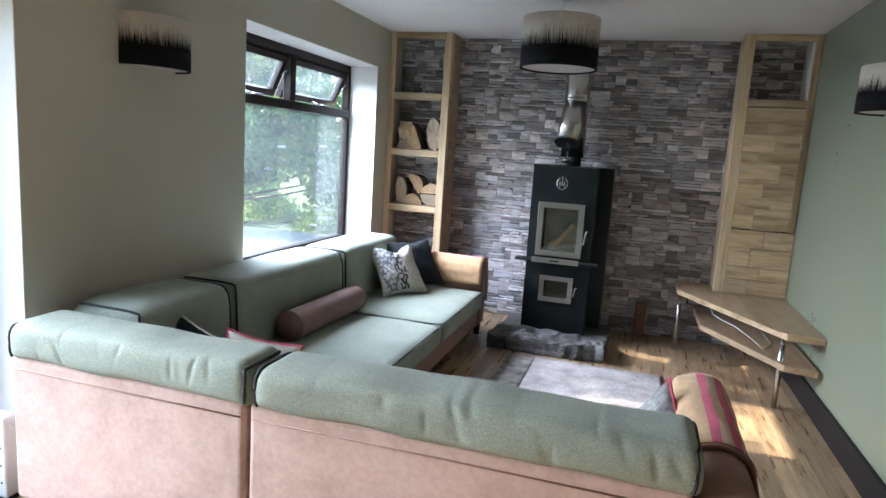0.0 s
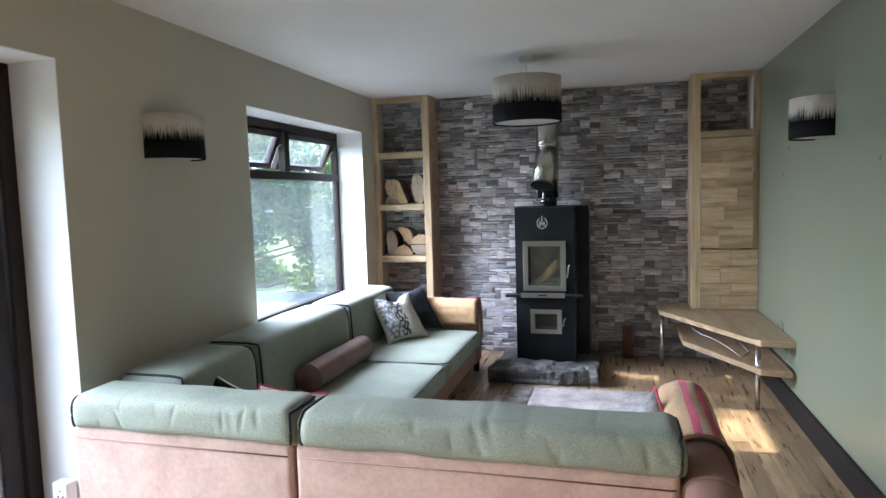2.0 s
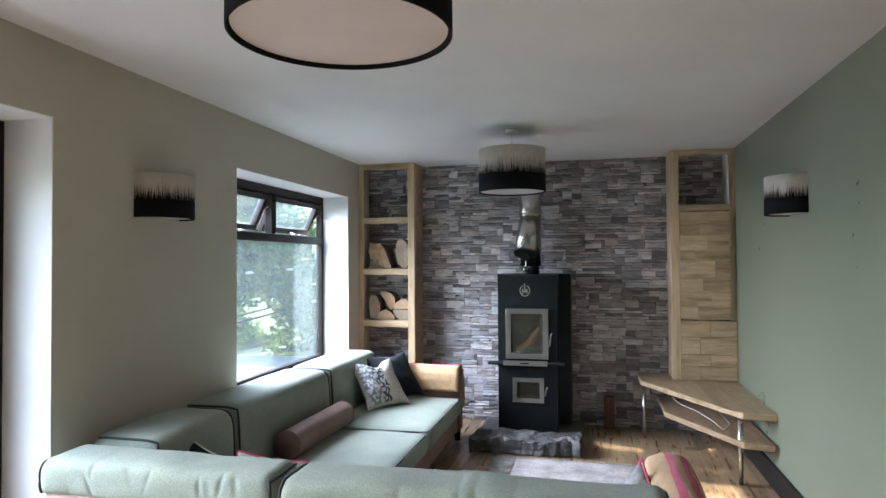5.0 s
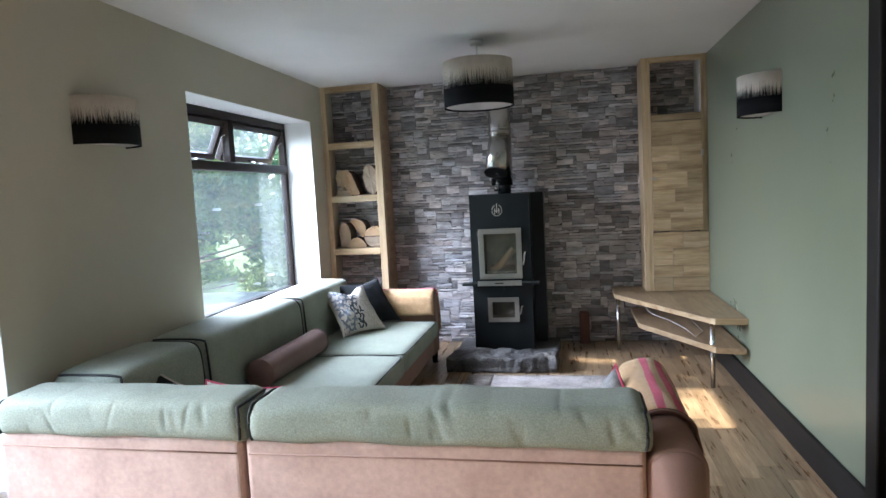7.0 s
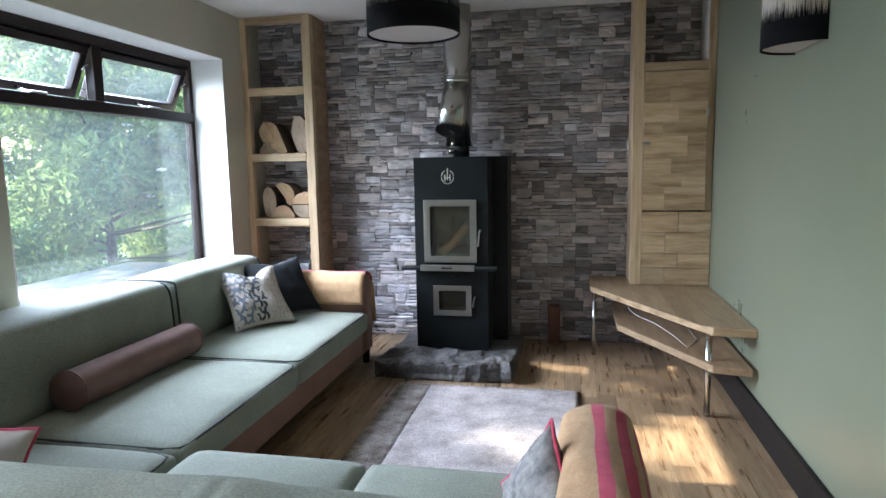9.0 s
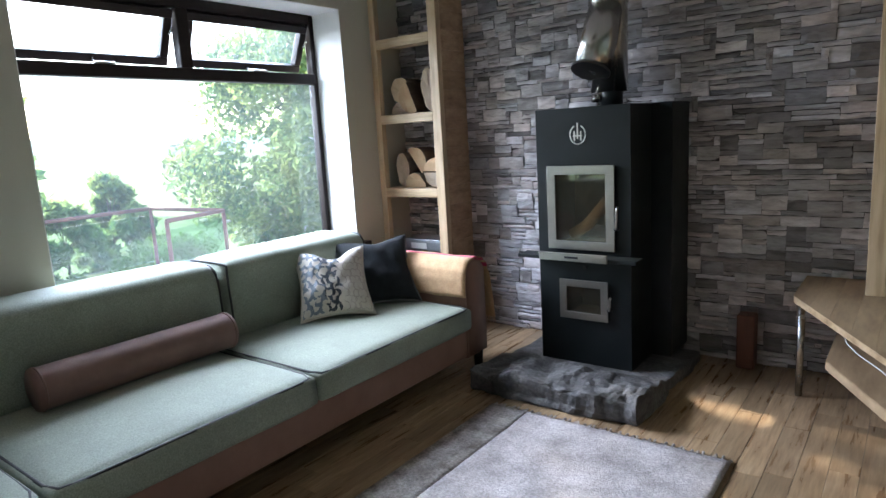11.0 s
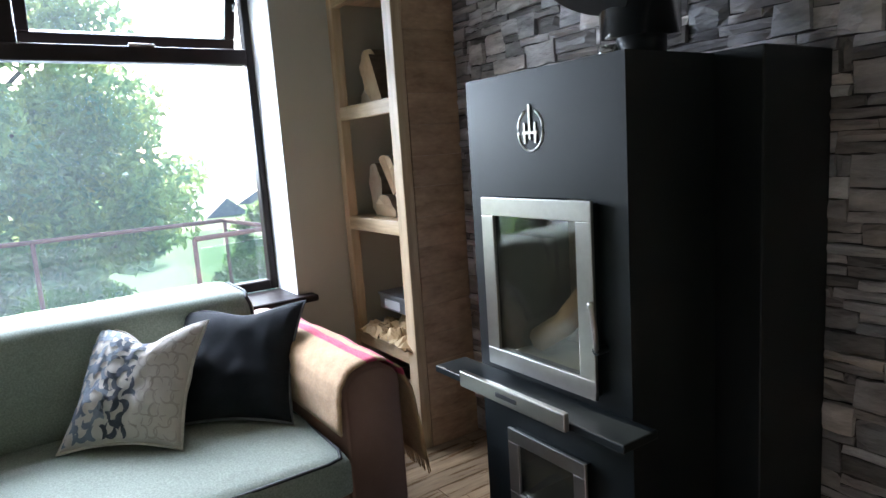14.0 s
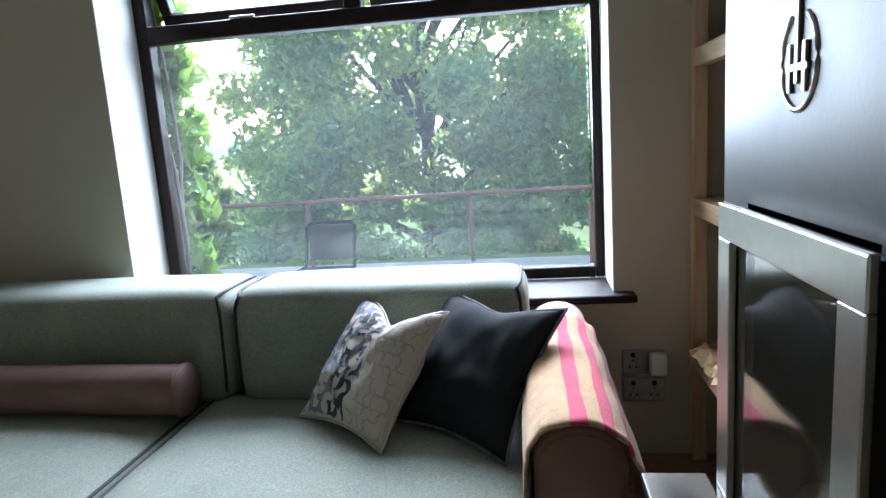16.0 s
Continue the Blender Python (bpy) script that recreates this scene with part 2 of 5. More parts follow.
M_LEAFB = mat("elder leaf", (0.07, 0.18, 0.11), (0.36, 0.44, 0.15), 1.4, 0.45, bump=0.0, trans=0.64, grain=0.25, gscale=6)
M_IVY = mat("bright ivy leaf", (0.10, 0.20, 0.03), (0.22, 0.34, 0.06), 3, 0.45, bump=0.0, trans=0.5)
M_FLOWER = mat("white flower head", (0.72, 0.72, 0.66), (0.82, 0.82, 0.76), 12, 0.8, bump=0.0, trans=0.3)
M_TRUNK = mat("tree bark", (0.08, 0.065, 0.05), (0.17, 0.14, 0.11), 6, 0.9, bump=0.8, bscale=14, dist=0.02)
# distance haze is mixed into the hills' blue-grey colour
M_HILL = mat("haze-tinted far hillside", (0.18, 0.24, 0.24), (0.27, 0.33, 0.32), 0.02, 0.95, bump=0.0)
M_ROOF = mat("slate roof", (0.10, 0.11, 0.13), (0.16, 0.17, 0.19), 2, 0.7, bump=0.2)
M_RENDER = mat("red brick house wall", (0.34, 0.17, 0.13), (0.46, 0.27, 0.21), 2, 0.9, bump=0.2)
M_MESHSEAT = mat("black mesh fabric", (0.02, 0.02, 0.022), (0.045, 0.045, 0.05), 30, 0.7)
# bluish film paints a veil of haze on the pane, beyond its dust
G_PANE = glass_mat("dusty hazed window glass", (0.95, 0.98, 0.98), film=0.0075)
G_BAL = glass_mat("greenish balustrade glass", (0.80, 0.90, 0.86))
G_STOVE = glass_mat("smoked stove glass", (0.86, 0.84, 0.76), 0.04, 0.10, 0.022, True)


# ---- builders ----
WORLD_OF = {}


def thing(name, label, category, at=(0, 0, 0), group="", kind=""):
    e = new(name)
    e.location = at
    e.empty_display_size = 0.1
    WORLD_OF[e.name] = Matrix.Translation(at)
    return tagged(e, label, category, group, kind)


def part(name, bm, material, parent=None, label="", smooth=False, kind="", category=""):
    """Links a bmesh, drawn in world coordinates, as one mesh object."""
    me = bpy.data.meshes.new(name)
    bm.normal_update()
    bm.to_mesh(me)
    bm.free()
    for m in (material if isinstance(material, (list, tuple)) else [material]):
        me.materials.append(m)
    if smooth:
        me.polygons.foreach_set("use_smooth", [True] * len(me.polygons))
    ob = new(name, me)
    if parent is not None:
        ob.parent = parent
        ob.matrix_parent_inverse = WORLD_OF.get(parent.name, Matrix()).inverted()
    return tagged(ob, label, category, "", kind)


def single(name, bm, material, label, category, smooth=False, kind="", group=""):
    ob = part(name, bm, material, None, label, smooth, kind, category)
    return tagged(ob, group=group)


def box(bm, a, b, bev=0.0, seg=2, m=None):
    """A box from corner a to corner b, with rounded edges; m: a further pose."""
    a, b = Vector(a), Vector(b)
    r = bmesh.ops.create_cube(bm, size=1.0)
    vs = r["verts"]
    d, c = b - a, (a + b) / 2
    for v in vs:
        v.co = Vector((v.co.x * d.x, v.co.y * d.y, v.co.z * d.z)) + c
    if bev:
        es = list({e for v in vs for e in v.link_edges})
        r = bmesh.ops.bevel(bm, geom=es, offset=bev, segments=seg, affect="EDGES", profile=0.5)
        vs = list({v for v in r["verts"]} | {v for v in vs if v.is_valid})
    if m is not None:
        for v in vs:
            v.co = m @ v.co
    return bm


def B(a, b, bev=0.0, seg=2, m=None):
    return box(bmesh.new(), a, b, bev, seg, m)


def cyl(bm, p, q, r, n=24, r2=None, cap=True):
    p, q = Vector(p), Vector(q)
    d = q - p
    m = Matrix.Translation((p + q) / 2) @ d.to_track_quat("Z", "Y").to_matrix().to_4x4()
    bmesh.ops.create_cone(bm, cap_ends=cap, segments=n, radius1=r, radius2=r if r2 is None else r2, depth=d.length, matrix=m)
    return bm


def C(p, q, r, n=24, r2=None, cap=True):
    return cyl(bmesh.new(), p, q, r, n, r2, cap)


def tube(pts, r, n=8, closed=False):
    """A round tube along points."""
    bm = bmesh.new()
    pts = [Vector(p) for p in pts]
    k = len(pts)
    rings = []
    for i, p in enumerate(pts):
        t = (pts[(i + 1) % k] - pts[i - 1]) if closed or 0 < i < k - 1 else (pts[1] - pts[0] if i == 0 else pts[-1] - pts[-2])
        q = t.to_track_quat("Z", "Y")
        rings.append([bm.verts.new(p + q @ Vector((r * math.cos(a), r * math.sin(a), 0))) for a in [2 * math.pi * j / n for j in range(n)]])
    for i in range(k if closed else k - 1):
        a, b = rings[i], rings[(i + 1) % k]
        if closed and i == k - 1:
            s = min(range(n), key=lambda s: (a[0].co - b[s].co).length)
            b = b[s:] + b[:s]
        for j in range(n):
            bm.faces.new((a[j], a[(j + 1) % n], b[(j + 1) % n], b[j]))
    if not closed:
        bm.faces.new(rings[0][::-1])
        bm.faces.new(rings[-1])
    return bm


def prism(pts, z0, z1, bev=0.0):
    """An upright prism over a plan outline."""
    bm = bmesh.new()
    f = bm.faces.new([bm.verts.new((x, y, z0)) for x, y in pts])
    r = bmesh.ops.extrude_face_region(bm, geom=[f])
    for v in [g for g in r["geom"] if isinstance(g, bmesh.types.BMVert)]:
        v.co.z = z1
    bmesh.ops.recalc_face_normals(bm, faces=bm.faces)
    if bev:
        bmesh.ops.bevel(bm, geom=list(bm.edges), offset=bev, segments=2, affect="EDGES")
    return bm


def soft_point(p, a, b, k=7.0, dome=0.0, shear=(0, 0)):
    """Where the point p of a cube of half-size 1 comes to lie on an upholstered block between corners a and b."""
    a, b = Vector(a), Vector(b)
    c, h = (a + b) / 2, (b - a) / 2
    hm = min(h)
    # each axis is rounded by the same length, so that long blocks keep straight sides
    q = Vector([math.copysign(max(0.0, abs(p[i]) * h[i] - (h[i] - hm)) / hm, p[i]) for i in range(3)])
    mx = max(abs(q[i]) for i in range(3))
    nk = sum(abs(q[i]) ** k for i in range(3)) ** (1 / k)
    f = mx / nk if nk > 1e-6 else 1.0
    w = Vector([math.copysign(min(abs(p[i]) * h[i], h[i] - hm), p[i]) + q[i] * hm * f for i in range(3)])
    if dome and w.z > 0:
        w.z += dome * (1 - (w.x / h.x) ** 2) * (1 - (w.y / h.y) ** 4)
    u = (w.z / h.z + 1) / 2
    return w + c + Vector((shear[0] * u, shear[1] * u, 0))


def soft(a, b, k=7.0, cuts=10, dome=0.0, wr=0.004, wf=5.0, seed=0.0, shear=(0, 0)):
    """An upholstered block: rounded, domed on top, slightly uneven. shear: how far the top leans in x and y."""
    bm = bmesh.new()
    bmesh.ops.create_cube(bm, size=2.0)
    for ax, n in enumerate(cuts if isinstance(cuts, tuple) else (cuts,) * 3):
        es = [e for e in bm.edges if abs((e.verts[0].co - e.verts[1].co).normalized()[ax]) > 0.99]
        bmesh.ops.subdivide_edges(bm, edges=es, cuts=n, use_grid_fill=True)
    for v in bm.verts:
        w = soft_point(v.co, a, b, k, dome, shear)
        v.co = w + noise.noise_vector(w * wf + Vector((seed, seed * 2, 0))) * wr
    return bm


def pillow(w, h, t, m, n=18, pinch=0.06, wr=0.006, seed=0.0, grid=False, chop=0.0):
    """A scatter cushion with pulled corners, standing in its own x-z plane."""
    bm = bmesh.new()

    def at(u, v, s):
        cx = 1 - pinch * (1 - v * v) * abs(u) ** 1.5
        cz = 1 - pinch * (1 - u * u) * abs(v) ** 1.5
        th = t / 2 * ((1 - abs(u) ** 2.6) * (1 - abs(v) ** 2.6)) ** 0.55
        p = Vector((u * w / 2 * cx, s * th, v * h / 2 * cz))
        p.z -= chop * h * math.exp(-((u - 0.08) / 0.36) ** 2) * max(0.0, v) ** 2.5
        nz = noise.noise_vector(Vector((u * 2.2 + seed, v * 2.2, s * 1.5)))
        p += nz * wr * (th / (t / 2))
        p.y += s * wr * 0.8 * noise.noise(Vector((u * 6.5 + seed * 3, v * 3.1 + u * 2, s))) * (th / (t / 2)) ** 0.5 * (1 - 0.4 * v)
        return m @ p

    if grid:
        return at
    for s in (-1, 1):
        g = [[bm.verts.new(at(2 * i / n - 1, 2 * j / n - 1, s)) for j in range(n + 1)] for i in range(n + 1)]
        for i in range(n):
            for j in range(n):
                q = (g[i][j], g[i + 1][j], g[i + 1][j + 1], g[i][j + 1])
                bm.faces.new(q if s < 0 else q[::-1])
    bmesh.ops.remove_doubles(bm, verts=bm.verts, dist=0.0005)
    return bm


def pillow_rim(at, n=14):
    us = [2 * i / n - 1 for i in range(n)]
    return [at(u, -1, 1) for u in us] + [at(1, u, 1) for u in us] + [at(-u, 1, 1) for u in us] + [at(-1, -u, 1) for u in us]


def scatter_leaves(name, centres, count, size, material, parent, seed, label=""):
    """Many small folded leaves round clump centres (x, y, z, radius)."""
    rng = np.random.default_rng(seed)
    cs = np.array(centres, float)
    wts = cs[:, 3] ** 2
    pick = rng.choice(len(cs), count, p=wts / wts.sum())
    d = rng.normal(size=(count, 3))
    d /= np.linalg.norm(d, axis=1)[:, None]
    rad = cs[pick, 3] * rng.random(count) ** 0.4
    p = cs[pick, :3] + d * rad[:, None] * np.array([1, 1, 0.85])
    a = rng.normal(size=(count, 3))
    a /= np.linalg.norm(a, axis=1)[:, None]
    b = np.cross(a, rng.normal(size=(count, 3)))
    b /= np.linalg.norm(b, axis=1)[:, None]
    s = size * (0.6 + 0.8 * rng.random(count))[:, None]
    n3 = np.cross(a, b)
    v = np.stack([p - a * s, p + b * s * 0.42 + n3 * s * 0.15, p + a * s, p - b * s * 0.42 + n3 * s * 0.15], 1).reshape(-1, 3)
    base = np.arange(count) * 4
    f = np.concatenate([np.stack([base, base + 1, base + 2], 1), np.stack([base, base + 2, base + 3], 1)])
    me = bpy.data.meshes.new(name)
    me.from_pydata(v.tolist(), [], f.tolist())
    me.materials.append(material)
    ob = new(name, me)
    ob.parent = parent
    ob.matrix_parent_inverse = WORLD_OF.get(parent.name, Matrix()).inverted()
    return tagged(ob, label, "", "", "stuff")


# ---- room: measures ----
XL, XR, YB, YF, H = -2.10, 1.147, 5.275, -2.6, 2.38
T = 0.30
WY0, WY1, WZ0, WZ1 = 2.91, 4.726, 0.612, 2.055
DY0, DY1, DZ = -0.45, 1.555, 2.065


def wall(name, boxes, material, label):
    bm = bmesh.new()
    for a, b in boxes:
        box(bm, a, b)
    return single(name, bm, material, label, "wall", kind="structure")


X0 = XL - T
wall_w = wall("wall_west", [((X0, YF, 0), (XL, DY0, H)), ((X0, DY0, DZ), (XL, DY1, H)), ((X0, DY1, 0), (XL, WY0, H)),
                            ((X0, WY0, 0), (XL, WY1, WZ0 - 0.03)), ((X0, WY0, WZ1), (XL, WY1, H)), ((X0, WY1, 0), (XL, YB + 0.2, H))],
              M_WALL, "warm grey painted wall with a window and a glazed door")
HY0, HY1, HZ = 1.20, 2.045, 2.22
wall_e = wall("wall_east", [((XR, YF, 0), (XR + 0.14, HY0, H)), ((XR, HY0, HZ), (XR + 0.14, HY1, H)), ((XR, HY1, 0), (XR + 0.14, YB + 0.2, H))],
              M_GREEN, "sage green painted wall with a dark doorway")
wall_s = wall("wall_south", [((X0, YF - 0.2, 0), (XR + 0.14, YF, H))], M_WALL, "plain grey painted wall")
wall_n = wall("wall_north", [((XL, YB, 0), (XR, YB + 0.2, H))], M_GROUT, "wall clad in split grey-brown slate strips")
single("ceiling", B((X0, YF - 0.2, H), (XR + 0.14, YB + 0.2, H + 0.15)), M_CEIL, "plain white painted ceiling", "ceiling", kind="structure")

# white linings of the two outer openings, 3 mm proud of the wall's core
lin = bmesh.new()
for a, b in [((X0 + 0.06, WY0, WZ0), (XL - 0.001, WY0 + 0.004, WZ1)), ((X0 + 0.06, WY1 - 0.004, WZ0), (XL - 0.001, WY1, WZ1)),
             ((X0 + 0.06, WY0, WZ1 - 0.004), (XL - 0.001, WY1, WZ1))]:
    box(lin, a, b)
single("trim", lin, M_WHITE, "white painted window reveal", "trim", kind="structure")
lin = bmesh.new()
for a, b in [((X0 + 0.06, DY0, 0), (XL - 0.001, DY0 + 0.004, DZ)), ((X0 + 0.06, DY1 - 0.004, 0), (XL - 0.001, DY1, DZ)),
             ((X0 + 0.06, DY0, DZ - 0.004), (XL - 0.001, DY1, DZ))]:
    box(lin, a, b)
single("trim", lin, M_WHITE, "white painted door reveal", "trim", kind="structure")

# skirting and the dark doorway
single("baseboard", B((XR - 0.02, 2.148, 0), (XR, YB - 0.02, 0.155), 0.006), M_BLACKWOOD, "black stained skirting board on the green wall", "skirting", kind="structure")
single("baseboard", B((XR - 0.02, YF, 0), (XR, HY0 - 0.11, 0.155), 0.006), M_BLACKWOOD, "black stained skirting board on the green wall", "skirting", kind="structure")
dtrim = thing("door_2", "black painted door frame of a dark doorway", "door frame", (XR, 1.5, 0), kind="structure")
part("jamb", B((XR - 0.03, HY1, 0), (XR + 0.15, HY1 + 0.10, HZ + 0.09), 0.008), M_BLACKWOOD, dtrim)
part("jamb", B((XR - 0.03, HY0 - 0.10, 0), (XR + 0.15, HY0, HZ + 0.09), 0.008), M_BLACKWOOD, dtrim)
part("head", B((XR - 0.03, HY0 + 0.001, HZ), (XR + 0.15, HY1 - 0.001, HZ + 0.09), 0.008), M_BLACKWOOD, dtrim)
hall = bmesh.new()
for a, b in [((XR + 1.5, 0.4, 0), (XR + 1.6, 2.8, H)), ((XR + 0.14, 0.3, 0), (XR + 1.6, 0.4, H)), ((XR + 0.14, 2.8, 0), (XR + 1.6, 2.9, H)),
             ((XR + 0.14, 0.3, H), (XR + 1.6, 2.9, H + 0.1))]:
    box(hall, a, b)
single("wall_hall", hall, M_WALL, "plain hall walls past the doorway", "wall", kind="structure")


# ---- window and glazed door ----
FX0, FX1 = -2.395, -2.335
win = thing("window_1", "dark brown window, two small top lights tilted open over one large pane", "window", (FX0, 3.8, WZ0), kind="structure")
bars = [((FX0, WY0 + 0.004, WZ0), (FX1, WY0 + 0.055, WZ1 - 0.004)), ((FX0, WY1 - 0.038, WZ0), (FX1, WY1 - 0.004, WZ1 - 0.004)),
        ((FX0, WY0 + 0.055, WZ0), (FX1, WY1 - 0.038, WZ0 + 0.045)), ((FX0, WY0 + 0.055, WZ1 - 0.06), (FX1, WY1 - 0.038, WZ1 - 0.004)),
        ((FX0 - 0.003, WY0 + 0.055, 1.626), (FX1 + 0.012, WY1 - 0.038, 1.69)), ((FX0, 3.775, 1.69), (FX1 + 0.004, 3.845, WZ1 - 0.06))]
for a, b in bars:
    part("window_frame", B(a, b, 0.007), M_UPVC, win)
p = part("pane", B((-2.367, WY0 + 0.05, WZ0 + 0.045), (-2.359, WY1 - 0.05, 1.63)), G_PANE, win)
p.visible_shadow = False
for y0, y1 in [(WY0 + 0.062, 3.77), (3.85, WY1 - 0.045)]:
    z0, z1, px = 1.695, WZ1 - 0.065, FX0 + 0.03
    tilt = Matrix.Translation((px, 0, z1)) @ Matrix.Rotation(radians(24), 4, "Y") @ Matrix.Translation((-px, 0, -z1))
    sash = part("sash", B((px - 0.025, y0, z1 - 0.045), (px + 0.025, y1, z1), 0.006, m=tilt), M_UPVC, win, "top-hung sash tilted outwards")
    part("sash_rail", B((px - 0.025, y0, z0), (px + 0.025, y1, z0 + 0.045), 0.006, m=tilt), M_UPVC, sash)
    for a, b in [(y0, y0 + 0.045), (y1 - 0.045, y1)]:
        part("sash_stile", B((px - 0.025, a, z0 + 0.045), (px + 0.025, b, z1 - 0.045), 0.006, m=tilt), M_UPVC, sash)
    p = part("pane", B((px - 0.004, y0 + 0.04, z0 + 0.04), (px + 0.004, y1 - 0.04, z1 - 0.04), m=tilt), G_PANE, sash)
    p.visible_shadow = False
    low = tilt @ Vector((px + 0.02, (y0 + y1) / 2, z0 + 0.02))
    part("stay", tube([(FX1, (y0 + y1) / 2, 1.70), (FX1 - 0.06, (y0 + y1) / 2 - 0.01, 1.705), low], 0.006, 6), M_TUBE, sash, "white metal window stay", True)
    part("handle", B((FX1 + 0.002, (y0 + y1) / 2 - 0.05, 1.688), (FX1 + 0.02, (y0 + y1) / 2 + 0.05, 1.70), 0.004), M_TUBE, win)
    for yy in (y0 + 0.01, y1 - 0.01):
        part("hinge_arm", tube([(FX1 - 0.02, yy, z1 - 0.10), tilt @ Vector((px, yy, z0 + 0.14))], 0.007, 6), M_TUBE, sash, "", True)
single("window_sill", B((FX1, WY0 - 0.09, WZ0 - 0.03), (XL + 0.06, WY1 + 0.07, WZ0), 0.008), M_UPVC, "dark brown window board", "window sill", kind="structure")

door = thing("door_1", "dark brown glazed terrace door standing in its frame", "glazed door", (FX0, 0.5, 0), kind="structure")
for a, b in [((FX0, DY0 + 0.004, 0), (FX1, DY0 + 0.07, DZ - 0.004)), ((FX0, DY1 - 0.075, 0), (FX1, DY1 - 0.004, DZ - 0.004)), ((FX0, DY0 + 0.07, DZ - 0.075), (FX1, DY1 - 0.075, DZ - 0.004)),
             ((FX0, DY0 + 0.07, 0), (FX1, DY1 - 0.075, 0.03))]:
    part("frame", B(a, b, 0.008), M_UPVC, door)
for y0, y1 in [(DY0 + 0.075, 0.55), (0.555, DY1 - 0.085)]:
    leaf = part("door_leaf", B((FX0 - 0.01, y0, 0.035), (FX1 - 0.012, y0 + 0.09, DZ - 0.08), 0.006), M_UPVC, door)
    part("stile", B((FX0 - 0.01, y1 - 0.09, 0.035), (FX1 - 0.012, y1, DZ - 0.08), 0.006), M_UPVC, leaf)
    part("rail", B((FX0 - 0.01, y0 + 0.09, DZ - 0.17), (FX1 - 0.012, y1 - 0.09, DZ - 0.08), 0.006), M_UPVC, leaf)
    part("rail", B((FX0 - 0.01, y0 + 0.09, 0.035), (FX1 - 0.012, y1 - 0.09, 0.17), 0.006), M_UPVC, leaf)
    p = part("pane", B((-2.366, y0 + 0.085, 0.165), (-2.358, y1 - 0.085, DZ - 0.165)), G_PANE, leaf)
    p.visible_shadow = False
    if y0 < 0.2:
        part("handle", tube([(FX1 - 0.012, y1 - 0.045, 1.02), (FX1 + 0.045, y1 - 0.045, 1.02), (FX1 + 0.045, y1 - 0.16, 1.02)], 0.010, 8), M_TUBE, leaf, "", True)


# ---- wood-store shelves ----
SX0, SX1, SY, PW = XL, -1.557, 4.98, 0.067
tower = thing("wood_shelf", "tall narrow pale oak shelf tower built into the corner", "shelf", (-1.8, 5.15, 0))
part("post", B((SX0 + 0.002, SY, 0), (SX0 + 0.05, SY + 0.045, H - 0.002), 0.004), M_OAKV, tower)
part("post", B((SX1 - PW, SY, 0), (SX1 - 0.002, SY + 0.045, H - 0.002), 0.004), M_OAKV, tower)
zz, k = 0.0, 0
while zz < H - 0.01:
    z1 = min(H - 0.002, zz + 0.118)
    part("side_board", B((SX1 - 0.035, SY + 0.046, zz + 0.0003), (SX1, YB - 0.016, z1 - 0.0003), 0.0012), M_OAKD, tower)
    zz, k = zz + 0.118, k + 1
part("top_rail", B((SX0 + 0.05, SY + 0.001, H - 0.055), (SX1 - PW, SY + 0.04, H - 0.003), 0.004), M_OAK, tower)
SHELVES = [0.405, 0.932, 1.409, 1.882]
for z in SHELVES:
    part("shelf_board", B((SX0 + 0.003, SY + 0.002, z - 0.058), (SX1 - PW, SY + 0.04, z), 0.004), M_OAK, tower)
    part("shelf_panel", B((SX0 + 0.003, SY + 0.041, z - 0.03), (SX1 - 0.036, YB - 0.017, z - 0.002), 0.003), M_OAK, tower)


